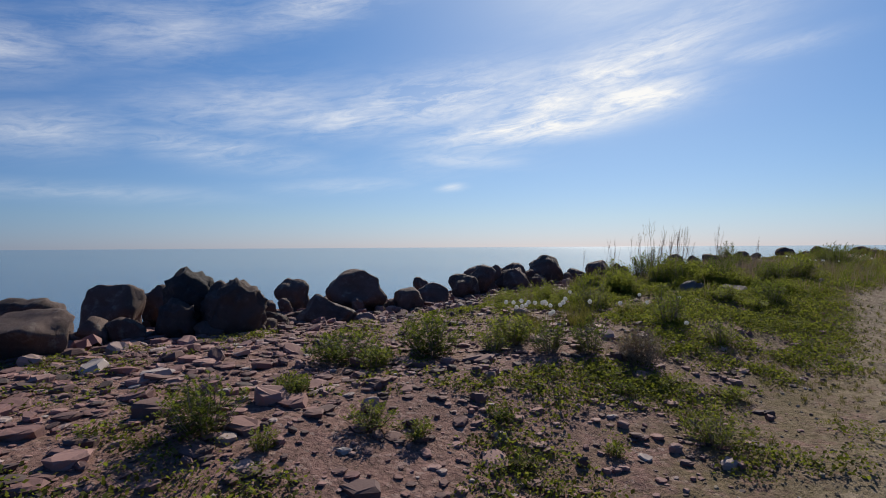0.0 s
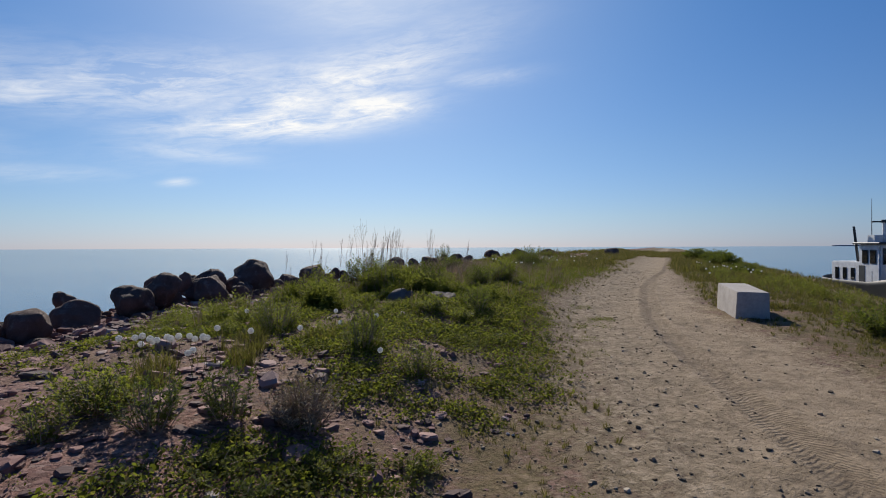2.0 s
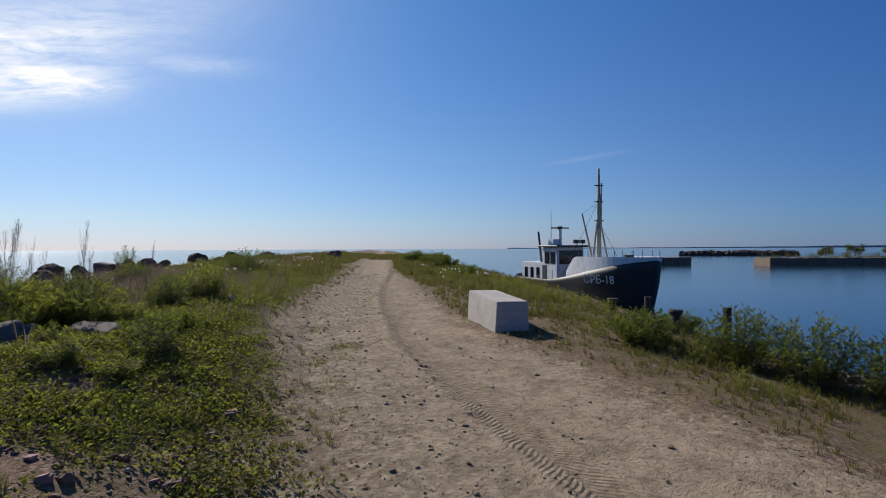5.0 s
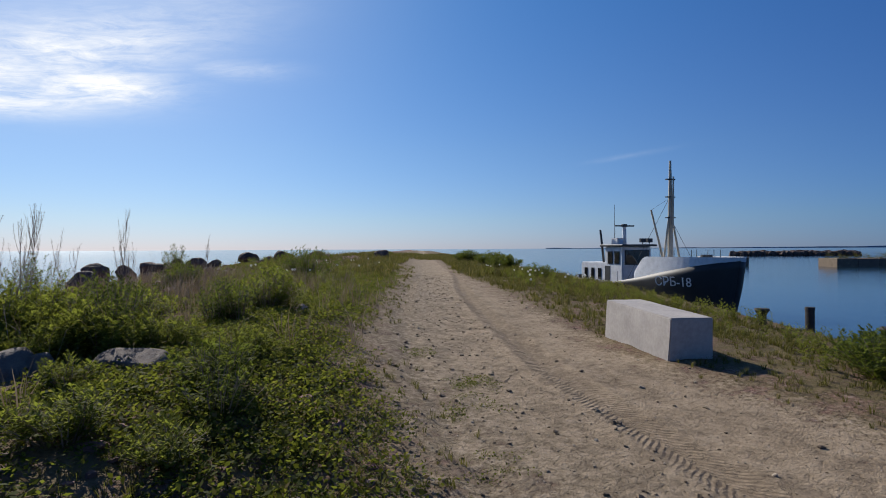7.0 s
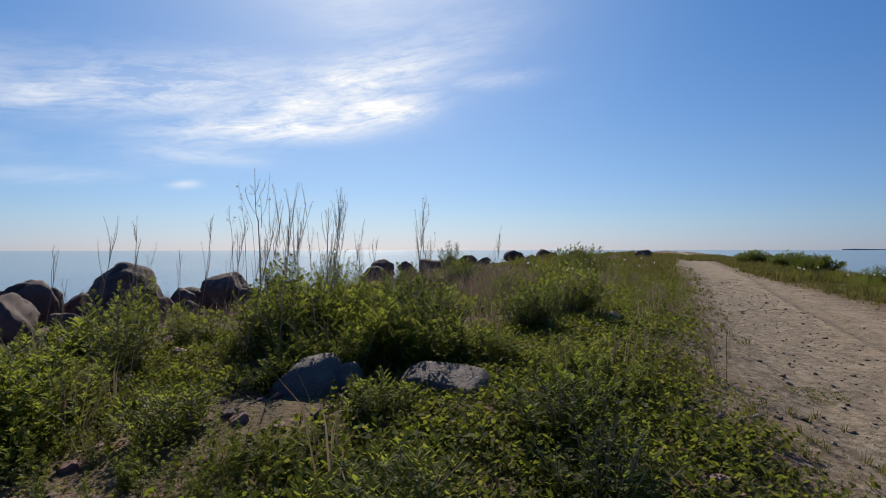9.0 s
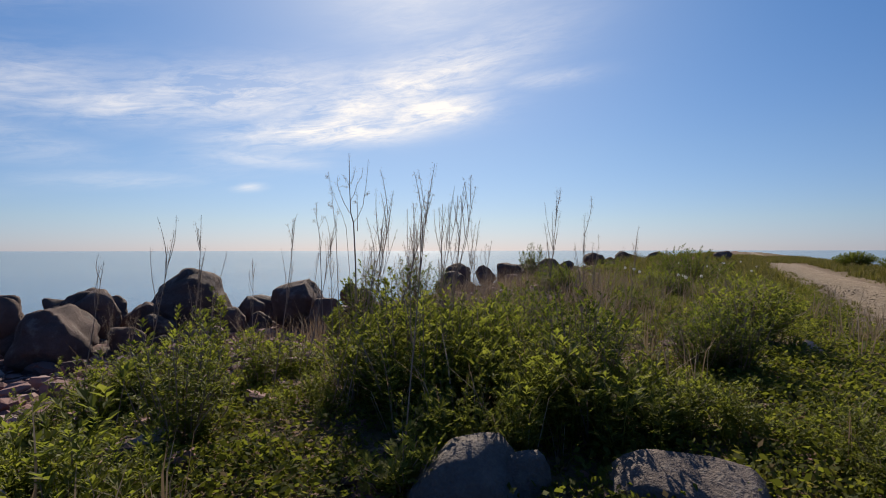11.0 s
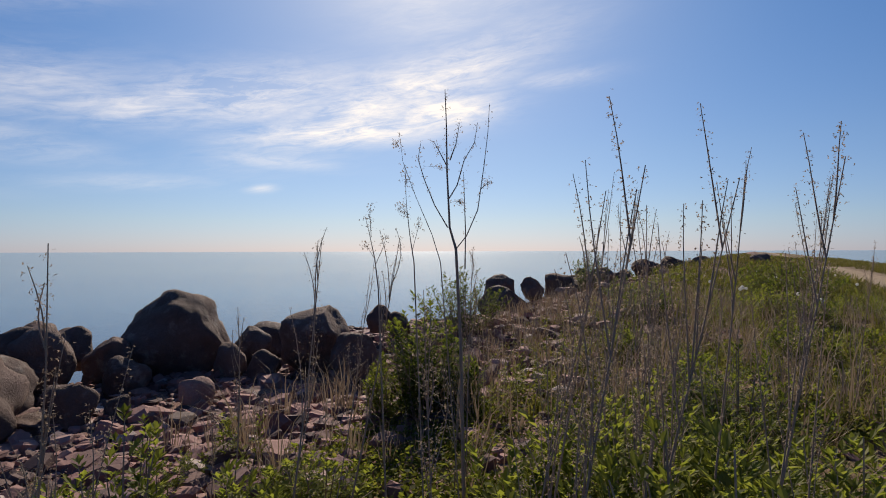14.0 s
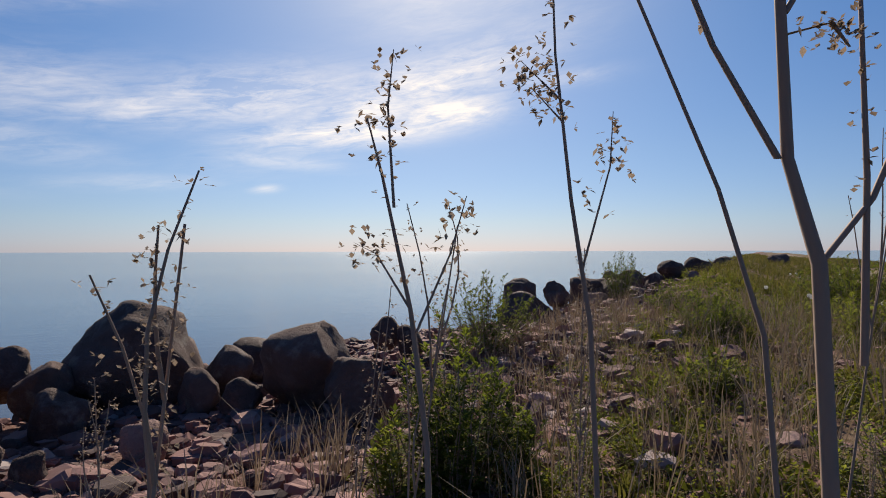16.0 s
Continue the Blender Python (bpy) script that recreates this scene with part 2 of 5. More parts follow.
    h = t.math("ADD", t.math("ADD", t.math("MULTIPLY", small, 0.75), dent), t.math("ADD", t.math("MULTIPLY", grit, 0.5), t.math("MULTIPLY", clod, 0.5)))
    h = t.math("ADD", h, t.math("MULTIPLY", cell.outputs["Distance"], t.math("MULTIPLY", t.math("SUBTRACT", 1.0, road), -0.22)))
    h = t.math("ADD", h, t.math("MULTIPLY", t.math("MULTIPLY", t.math("MULTIPLY", tread, t.map(mid, 0.35, 0.55, 0.3, 1.0)), rut), 0.22))
    finish(t, color, 0.95, h, 0.7, 0.034, spec=0.12)
    return m


SS = [-80, -50, -30, -18] + [-11 + 0.14 * i for i in range(330)] + [36 + 1.5 * i for i in range(50)] + [115, 125, 140, 170, 230, 330]
QS = [-60, -40, -30, -22] + [-18 + 0.14 * i for i in range(107)] + [-3 + 0.065 * i for i in range(93)] + [3.1 + 0.14 * i for i in range(42)] + [9, 9.6, 10.3, 11, 11.8, 12.6, 14, 16, 20, 30, 45]
land = sheet("ground", ground_material(), SS, QS, height)
tagged(land, "sandy road, pink gravel and turf of the mole", "ground", kind="structure")


def water_material():
    m, t = material("sea_water")
    p = place(t)
    st = t.node("ShaderNodeMapping", Vector=p, Scale=(0.55, 1.0, 1.0), Rotation=(0, 0, 0.5)).outputs[0]
    n = t.math("ADD", t.math("MULTIPLY", t.noise(st, 1.1, 4, 0.6), 0.65), t.math("MULTIPLY", t.noise(st, 6.0, 3), 0.35))
    patch = t.map(t.noise(st, 0.012, 4), 0.4, 0.62, 0.35, 1.0)
    finish(t, (0.012, 0.030, 0.048), 0.12, t.math("MULTIPLY", n, patch), 0.42, 0.10)
    return m


bm = bmesh.new()
bmesh.ops.create_circle(bm, cap_ends=True, segments=128, radius=4900, matrix=Matrix.Translation((0, 0, SEA)))
tagged(part("water", bm, water_material()), "calm blue sea reaching the horizon", "water", kind="structure")


# ---- rocks ----
def rock_material(name, light, dark, lichen=0.35):
    m, t = material(name)
    p = place(t)
    shift = t.node("ShaderNodeObjectInfo").outputs["Random"]
    p2 = t.node("ShaderNodeVectorMath", i0=p, i1=t.node("ShaderNodeCombineXYZ", X=t.math("MULTIPLY", shift, 40.0), Y=0.0, Z=0.0).outputs[0]).outputs[0]
    a, b, c = t.noise(p2, 1.7, 6, 0.6), t.noise(p2, 9, 6, 0.7), t.noise(p2, 60, 3, 0.7)
    mixd = t.math("ADD", t.math("ADD", t.math("MULTIPLY", a, 0.5), t.math("MULTIPLY", b, 0.3)), t.math("MULTIPLY", c, 0.2))
    col = t.ramp(mixd, (0.36, dark), (0.52, tuple((u + v) / 2 for u, v in zip(light, dark))), (0.64, light))
    col = t.mix(t.map(shift, 0, 1, 0.0, 0.35), col, (0.20, 0.125, 0.10))
    col = t.mix(t.map(t.noise(p2, 4.5, 5, 0.65), 0.56, 0.68, 0, lichen), col, (0.30, 0.29, 0.25))
    finish(t, col, 0.82, t.math("ADD", t.math("MULTIPLY", b, 0.7), t.math("MULTIPLY", c, 0.4)), 0.95, 0.05, spec=0.2)
    return m


granite = rock_material("granite", (0.165, 0.115, 0.098), (0.036, 0.025, 0.023), 0.34)
pinkstone = rock_material("pink_stone", (0.36, 0.24, 0.21), (0.17, 0.10, 0.09), 0.2)
darkrock = rock_material("dark_slag", (0.07, 0.062, 0.06), (0.022, 0.02, 0.02), 0.12)
palestone = rock_material("pale_stone", (0.22, 0.19, 0.165), (0.085, 0.07, 0.06), 0.25)
rock_count = [0]


def boulder(x, y, top, w, h, look_of="round", name="boulder", category="boulder", group="boulders along the shore"):
    rock_count[0] += 1
    seed = rock_count[0]
    rnd = random.Random(seed)
    if look_of == "jag":
        w, top = w * 1.5, top - 0.06
    base = min(top - h, height(x, y, False) - 0.12)
    base = max(base, top - max(0.95 * w, h + 0.12))
    hh = top - base
    d = w * rnd.uniform(0.75, 1.05)
    bm = bmesh.new()
    bmesh.ops.create_icosphere(bm, subdivisions=4 if w > 0.5 else 3, radius=1)
    off = Vector((seed * 3.13, seed * 1.71, seed * 0.93))
    jag = look_of == "jag"
    flats = [Vector((rnd.uniform(-1, 1), rnd.uniform(-1, 1), rnd.uniform(-0.5, 0.6))).normalized() for _ in range(13 if look_of == "pale" else 8)]
    cuts = [rnd.uniform(0.56, 0.86) for _ in flats]
    for v in bm.verts:
        c = v.co.copy()
        c = Vector((c.x, c.y, math.copysign(abs(c.z) ** 0.8, c.z)))
        if look_of == "pale":
            c = Vector([math.copysign(abs(u) ** 0.55, u) for u in c]) * 0.8
            c.z += 0.28 * c.y + 0.18 * c.x
        for f, cut in zip(flats, cuts):
            over = c.dot(f) - cut
            if over > 0:
                c -= f * over * 0.95
        k = 1 + 0.26 * noise.noise(c * 0.9 + off) + 0.12 * noise.noise(c * 2.0 + off) + 0.055 * noise.noise(c * 4.0 + off) + 0.03 * noise.noise(c * 8 + off)
        if look_of == "pale":
            k = 1 + 0.3 * (k - 1)
        if jag:
            k += 0.20 * abs(noise.noise(c * 2.4 + off)) + 0.15 * noise.noise(c * 5.5 + off) - 0.1
        v.co = Vector((c.x * w / 2, c.y * d / 2, c.z * hh / 2)) * k
    lo, hi = min(v.co.z for v in bm.verts), max(v.co.z for v in bm.verts)
    xa, xb = min(v.co.x for v in bm.verts), max(v.co.x for v in bm.verts)
    for v in bm.verts:
        v.co.z = (v.co.z - lo) / (hi - lo) * hh
        v.co.x = ((v.co.x - xa) / (xb - xa) - 0.5) * w
    mat, words = {"round": (granite, "dark weathered granite boulder on the rubble shore"), "jag": (darkrock, "black jagged slag-like rock among shore boulders"),
                  "pink": (pinkstone, "pinkish stone lying on the rubble shore"), "pale": (palestone, "pale grey stone slab half sunk in weeds")}[look_of]
    ob = part(name, bm, mat, smooth=True)
    ob.matrix_world = pose(x, y, base, 0, 0, -rnd.uniform(5, 30))
    return tagged(ob, words, category, group)


boulder(-5.46, 7.10, 0.72, 1.28, 0.73)
boulder(-6.48, 8.60, 0.76, 1.16, 0.44)
boulder(-6.02, 10.00, 0.86, 1.24, 0.79)
boulder(-5.62, 8.80, 0.42, 0.68, 0.41)
boulder(-5.12, 9.00, 0.39, 0.67, 0.39)
boulder(-5.67, 11.00, 0.79, 0.78, 0.76)
boulder(-4.39, 9.80, 1.24, 0.94, 1.27, 'jag')
boulder(-3.45, 9.30, 1.07, 0.73, 1.11, 'jag')
boulder(-3.82, 9.50, 1.01, 0.73, 1.05, 'jag')
boulder(-4.42, 9.30, 0.74, 0.49, 0.74, 'jag')
boulder(-3.78, 13.80, 0.75, 1.00, 0.82)
boulder(-3.90, 12.10, 0.36, 0.55, 0.39)
boulder(-3.71, 12.90, 0.33, 0.38, 0.37)
boulder(-2.37, 11.00, 0.58, 1.28, 0.65)
boulder(-2.28, 14.50, 0.94, 1.65, 1.03)
boulder(-3.27, 10.40, 0.31, 0.69, 0.34)
boulder(-2.09, 13.50, 0.28, 0.39, 0.29)
boulder(-2.06, 11.19, 0.15, 0.23, 0.21)
boulder(0.56, 17.00, 0.67, 0.96, 0.65)
boulder(1.18, 18.00, 0.93, 1.11, 0.82)
boulder(1.82, 19.00, 0.89, 0.45, 0.47)
boulder(2.46, 18.50, 0.80, 0.95, 0.60)
boulder(-0.70, 17.00, 0.59, 0.51, 0.38)
boulder(-0.29, 15.50, 0.50, 0.94, 0.48)
boulder(-0.95, 14.50, 0.45, 0.92, 0.48)
boulder(1.44, 18.30, 0.52, 0.64, 0.47)
boulder(2.61, 19.95, 0.93, 0.87, 0.90)
boulder(3.90, 20.78, 1.19, 1.34, 1.04)
boulder(3.17, 20.40, 0.66, 0.56, 0.45)
boulder(3.47, 19.88, 0.51, 0.59, 0.56)
boulder(4.56, 20.14, 0.55, 0.44, 0.39)
boulder(4.83, 20.68, 0.68, 0.63, 0.44)
boulder(5.16, 21.41, 0.65, 0.93, 0.49)
boulder(5.68, 19.87, 1.01, 1.07, 0.98)
boulder(6.01, 19.23, 0.73, 0.66, 0.55)
boulder(4.98, 19.89, 0.49, 0.41, 0.33)
boulder(3.64, 18.66, 0.35, 0.28, 0.30)
boulder(3.23, 18.69, 0.47, 0.45, 0.37)
boulder(4.29, 18.96, 0.39, 0.40, 0.24, 'pink')
boulder(10.49, 24.89, 1.13, 0.79, 0.45)
boulder(9.81, 23.22, 0.96, 1.10, 0.56)
boulder(11.25, 24.63, 1.07, 0.58, 0.47)
boulder(12.09, 24.77, 1.13, 0.76, 0.50)
boulder(13.16, 25.36, 1.22, 0.46, 0.59)
boulder(13.93, 25.63, 1.23, 0.67, 0.56)
boulder(14.56, 25.62, 1.16, 0.53, 0.46)
boulder(10.03, 21.67, 0.66, 0.70, 0.31, 'pink')
boulder(17.89, 28.72, 1.39, 0.98, 0.59)
boulder(21.76, 31.64, 1.45, 1.13, 0.62)
boulder(26.71, 35.24, 1.41, 1.23, 0.43)
boulder(6.79, 21.49, 0.83, 0.44, 0.36)
boulder(7.04, 21.20, 0.74, 0.35, 0.33)
boulder(2.33, 19.11, 0.73, 1.14, 0.60)
boulder(2.09, 20.36, 0.76, 0.60, 0.45)
boulder(2.39, 19.90, 0.89, 0.82, 0.56)
boulder(2.64, 21.12, 0.72, 0.63, 0.5)
boulder(1.23, 20.47, 0.82, 1.0, 0.6)
boulder(20.99, 31.72, 1.17, 0.83, 0.68)
boulder(15.54, 27.32, 1.00, 0.78, 0.48)
boulder(43.95, 46.49, 1.42, 1.54, 0.62)
boulder(12.47, 24.76, 1.09, 1.19, 0.68)
big_rocks = [(ob.location.x, ob.location.y, ob.dimensions.x) for ob in scene.objects if ob.name.startswith("boulder")]

r_ = random.Random(31)
for i in range(46):
    s_ = 19 + 60 * (i / 46) ** 1.15
    q_ = shore(s_) + r_.uniform(-1.6, 1.6)
    w_ = r_.uniform(0.35, 0.8)
    p_ = xy(s_, q_)
    boulder(*p_, height(*p_, False) + w_ * r_.uniform(0.08, 0.3), w_, w_ * 0.6)
# smaller rocks wedged between the big ones
for i, (x_, y_, w_) in enumerate(big_rocks):
    for _ in range(2):
        a_, v_ = r_.uniform(0, 6.28), w_ * r_.uniform(0.3, 0.5)
        px_, py_ = x_ + math.cos(a_) * w_ * 0.62, y_ + math.sin(a_) * w_ * 0.62
        if sq(px_, py_)[1] < -7.5:
            boulder(px_, py_, height(px_, py_, False) + v_ * r_.uniform(0.25, 0.5), v_, v_ * 0.6, r_.choice(("round", "round", "pink")))
# stones showing in the weeds and by the road
boulder(6.36, 12.02, 0.64, 0.68, 0.46, "pale", "stone_slab", "stone", "stones in the weeds")
boulder(5.52, 12.42, 0.71, 0.50, 0.36, "pale", "stone_slab", "stone", "stones in the weeds")
boulder(5.76, 12.34, 0.66, 0.22, 0.24, "pale", "stone_slab", "stone", "stones in the weeds")
boulder(7.7, 12.6, 0.50, 0.9, 0.16, "pale", "stone_slab", "stone", "stones in the weeds")
boulder(3.94, 10.75, 0.33, 1.1, 0.14, "pale", "stone_slab", "stone", "stones in the weeds")
boulder(6.0, 9.3, 0.22, 0.2, 0.10, "pale", "stone_slab", "stone", "stones in the weeds")
boulder(9.0, 11.55, 0.25, 0.16, 0.07, "pale", "stone_slab", "stone", "stones in the weeds")


# ---- scattered stuff ----
def tris_mesh(name, verts, tris, mat, smooth=False):
    me = bpy.data.meshes.new(name)
    n = len(tris)
    me.vertices.add(len(verts))
    me.vertices.foreach_set("co", np.ascontiguousarray(verts, dtype=np.float32).ravel())
    me.loops.add(n * 3)
    me.loops.foreach_set("vertex_index", np.ascontiguousarray(tris, dtype=np.int32).ravel())
    me.polygons.add(n)
    me.polygons.foreach_set("loop_start", np.arange(0, n * 3, 3, dtype=np.int32))
    me.update(calc_edges=True)
    if smooth:
        me.shade_smooth()
    else:
        me.shade_flat()
    me.materials.append(mat)
    return me


def scattered(name, templates, spots, mat, label, category):
    """spots: (template, x, y, z, turn, size, tilt)"""
    vs, ts, base = [], [], 0
    for k, x, y, z, turn, size, tilt in spots:
        v, t = templates[k]
        c, s_ = math.cos(turn), math.sin(turn)
        ct, st = math.cos(tilt), math.sin(tilt)
        w = v * size
        w = np.column_stack((w[:, 0] * ct + w[:, 2] * st, w[:, 1], w[:, 2] * ct - w[:, 0] * st))
        vs.append(np.column_stack((w[:, 0] * c - w[:, 1] * s_ + x, w[:, 0] * s_ + w[:, 1] * c + y, w[:, 2] + z)))
        ts.append(t + base)
        base += len(v)
    ob = new(name, tris_mesh(name, np.concatenate(vs), np.concatenate(ts), mat))
    return tagged(ob, label, category, kind="stuff")


def stone_shapes(count, flat):
    out = []
    rnd = random.Random(5)
    for _ in range(count):
        n = rnd.randint(5, 7)
        verts, tris = [], []
        for z, r in ((-0.5, 0.85), (0.25, 1.0), (0.5, 0.72)):
            for i in range(n):
                a = 2 * math.pi * (i + rnd.uniform(-0.3, 0.3)) / n
                k = r * rnd.uniform(0.75, 1.05) * 0.5
                verts.append((math.cos(a) * k * 1.25, math.sin(a) * k, (z + rnd.uniform(-0.1, 0.1)) * flat))
        for ring in (0, 1):
            for i in range(n):
                a, b = ring * n + i, ring * n + (i + 1) % n
                tris += [(a, b, b + n), (a, b + n, a + n)]
        for i in range(1, n - 1):
            tris.append((2 * n, 2 * n + i, 2 * n + i + 1))
        out.append((np.array(verts), np.array(tris)))
    return out


def island_material(name, stops, rough=0.85, through_light=0.0, spec=0.3, grain=0.0, shine=(0.38, 0.39, 0.045)):
    m, t = material(name)
    r = t.node("ShaderNodeNewGeometry").outputs["Random Per Island"]
    col = t.ramp(r, *stops)
    p = place(t)
    n = t.noise(p, 1.3, 3)
    col = t.mix(t.map(n, 0.35, 0.65, 0.0, 0.3), col, t.mix(1.0, col, (0.55, 0.6, 0.5), "MULTIPLY"))
    b = t.node("ShaderNodeBsdfPrincipled", Base_Color=col, Roughness=rough, Specular_IOR_Level=spec)
    surf = b.outputs[0]
    if grain:
        g = t.noise(p, 60, 4)
        t.tree.links.new(t.node("ShaderNodeBump", Strength=grain, Distance=0.01, Height=g).outputs[0], b.inputs["Normal"])
    if through_light:
        tr = t.node("ShaderNodeBsdfTranslucent", Color=t.mix(0.6, col, shine))
        surf = t.node("ShaderNodeMixShader", Fac=through_light, i1=surf, i2=tr.outputs[0]).outputs[0]
    t.node("ShaderNodeOutputMaterial", Surface=surf)
    return m


rubble_mat = island_material("rubble", ((0.0, (0.075, 0.050, 0.047)), (0.35, (0.17, 0.090, 0.081)), (0.65, (0.265, 0.136, 0.120)), (0.9, (0.32, 0.19, 0.166)), (1.0, (0.37, 0.31, 0.285))), 0.85, grain=0.4)
pebble_mat = island_material("pebbles", ((0.0, (0.085, 0.062, 0.042)), (0.5, (0.20, 0.15, 0.105)), (0.9, (0.32, 0.25, 0.175)), (1.0, (0.45, 0.38, 0.30))), 0.9, grain=0.3)
rnd = random.Random(11)


def bare(x, y):
    """How stony the ground is, 0 to 1."""
    s, q = sq(x, y)
    n = noise.noise((x * 0.35, y * 0.35, 5))
    v = ease(9.5 + 2 * n, 6.0 + 2 * n, s) * ease(road_left(s) - 0.2, road_left(s) - 1.6, q)
    w = 1.5 * ease(13, 16, s)
    v = max(v, ease(-7.6 + n + w, -9.4 + n + w, q))
    return v * ease(shore(s) - 4.5, shore(s) - 1.5, q)


spots = []
flat_stones, lumps = stone_shapes(10, 0.26), stone_shapes(8, 0.55)
while len(spots) < 17000:
    s = -3 + 33 * rnd.random() ** 1.25
    q = rnd.uniform(-15, 0.5)
    x, y = xy(s, q)
    if rnd.random() > bare(x, y):
        continue
    near_shore = ease(-7.5, -10.5, q)
    size = min(0.03 + 0.038 * rnd.expovariate(1.0) * (1 + 1.2 * near_shore), 0.28)
    if s < 2.5 and q < -4:
        size *= 1.25
    flat = rnd.random() < (0.9 if s < 7 else 0.6)
    k = rnd.randrange(10) if flat else 10 + rnd.randrange(8)
    spots.append((k, x, y, height(x, y) + size * (0.06 if k < 10 else 0.18), rnd.uniform(0, 6.28), size, rnd.gauss(0, 0.14 if flat else 0.28)))
for _ in range(4600):
    s = rnd.uniform(9, 25)
    q = max(-13.6, min(-7.6, rnd.gauss(-10.8, 1.3)))
    x, y = xy(s, q)
    size = min(0.06 + 0.055 * rnd.expovariate(1.0), 0.3)
    spots.append((rnd.choice((rnd.randrange(10), 10 + rnd.randrange(8), 10 + rnd.randrange(8))), x, y, height(x, y) + size * 0.14, rnd.uniform(0, 6.28), size, rnd.gauss(0, 0.35)))
for _ in range(900):
    s, q = rnd.uniform(-2.5, 5), rnd.uniform(-10.5, -4)
    x, y = xy(s, q)
    size = min(0.07 + 0.06 * rnd.expovariate(1.0), 0.3)
    spots.append((rnd.randrange(11), x, y, height(x, y) + size * 0.07, rnd.uniform(0, 6.28), size, rnd.gauss(0, 0.16)))
for _ in range(2600):
    s = rnd.uniform(7, 24)
    q = rnd.uniform(-8.6, road_left(s) - 0.3)
    x, y = xy(s, q)
    size = min(0.025 + 0.03 * rnd.expovariate(1.0), 0.2)
    spots.append((rnd.randrange(18), x, y, height(x, y) + size * 0.06, rnd.uniform(0, 6.28), size, rnd.gauss(0, 0.25)))
scattered("rubble", flat_stones + lumps, spots, rubble_mat, "broken pink and grey rubble stones on the shore", "rubble")
spots = []
while len(spots) < 5000:
    s = 2 + 30 * rnd.random() ** 1.5
    q = rnd.uniform(road_left(s) - 1.2, road_right(s) + 0.2)
    if q > road_left(s) + 1.8 and rnd.random() < 0.75:
        continue
    x, y = xy(s, q)
    size = min(0.010 + 0.011 * rnd.expovariate(1.0), 0.06)
    spots.append((10 + rnd.randrange(8), x, y, height(x, y) + size * 0.05, rnd.uniform(0, 6.28), size, rnd.gauss(0, 0.3)))
scattered("pebbles", flat_stones + lumps, spots, pebble_mat, "small pebbles and clods on the sandy road", "pebbles")


# ---- plants ----
class Shape:
    """Collects triangles."""
    def __init__(self):
        self.v, self.t = [], []

    def poly(self, pts):
        b = len(self.v)
        self.v += [tuple(p) for p in pts]
        self.t += [(b, b + i, b + i + 1) for i in range(1, len(pts) - 1)]

    def leaf(self, root, way, length, width, droop=0.15):
        way = Vector(way).normalized()
        side = way.cross(Vector((0, 0, 1)))
        side = side.normalized() if side.length > 0.05 else Vector((1, 0, 0))
        root = Vector(root)
        mid = root + way * length * 0.5
        tip = root + way * length - Vector((0, 0, droop * length))
        b = len(self.v)
        self.v += [tuple(root), tuple(mid + side * width / 2), tuple(tip), tuple(mid - side * width / 2)]
        self.t += [(b, b + 1, b + 2), (b, b + 2, b + 3)]

    def rod(self, pts, radii, sides=4):
        b = len(self.v)
        for p, r in zip(pts, radii):
            for i in range(sides):
                a = 2 * math.pi * i / sides
                self.v.append((p[0] + r * math.cos(a), p[1] + r * math.sin(a), p[2]))
        for k in range(len(pts) - 1):
            for i in range(sides):
                u, w = b + k * sides + i, b + k * sides + (i + 1) % sides
                self.t += [(u, w, w + sides), (u, w + sides, u + sides)]

    def arrays(self):
        return np.array(self.v), np.array(self.t)


def cut_leaf(sh, at_, way, l, r, pairs=2):
    """A leaf cut into narrow lobes."""
    way = Vector(way).normalized()
    flat = math.atan2(way.y, way.x)
    sh.leaf(at_ + way * l * 0.45, way, l * 0.55, l * 0.2)
    for k in range(pairs):
        at2 = at_ + way * l * (0.28 + 0.26 * k)
        for e in (-0.85, 0.85):
            b = flat + e + r.uniform(-0.2, 0.2)
            sh.leaf(at2, (math.cos(b), math.sin(b), way.z + r.uniform(-0.1, 0.25)), l * (0.5 - 0.08 * k), l * 0.17)


def weed(seed, stems=4, leaves=15, size=0.14, pairs=2):
    """A leafy upright weed with cut leaves, one unit tall."""
    r = random.Random(seed)
    sh = Shape()
    for _ in range(stems):
        lean = Vector((r.gauss(0, 0.2), r.gauss(0, 0.2), 1))
        h = r.uniform(0.6, 1.05)
        root = Vector((r.gauss(0, 0.07), r.gauss(0, 0.07), 0))
        sh.rod([root, root + lean * h * 0.5, root + lean * h], [0.008, 0.006, 0.003], 3)
        for i in range(leaves):
            f = 0.14 + 0.86 * (i / (leaves - 1)) ** 0.85
            a = i * 2.4 + r.uniform(-0.4, 0.4)
            up = r.uniform(0.15, 1.1) + 3.0 * max(0, f - 0.7)
            cut_leaf(sh, root + lean * h * f, (math.cos(a), math.sin(a), up), size * r.uniform(0.7, 1.25) * (1.2 - 0.55 * abs(f - 0.5)), r, pairs)
    return sh.arrays()


def herb(seed, leaves=38, spread=0.17, tall=0.10, size=0.025):
    r = random.Random(seed)
    sh = Shape()
    for _ in range(leaves):
        a, d = r.uniform(0, 6.28), spread * math.sqrt(r.random())
        c = Vector((d * math.cos(a), d * math.sin(a), tall * r.uniform(0.2, 1.0) * (1 - 0.5 * d / spread)))
        l = size * r.uniform(0.7, 1.5)
        n = Vector((r.gauss(0, 0.75), r.gauss(0, 0.75), 1)).normalized()
        u = n.orthogonal().normalized()
        w = n.cross(u)
        sh.poly([c + u * l * 0.62 * math.cos(k) + w * l * 0.36 * math.sin(k) for k in (0, 1.35, 3.14, 4.93)])
    return sh.arrays()


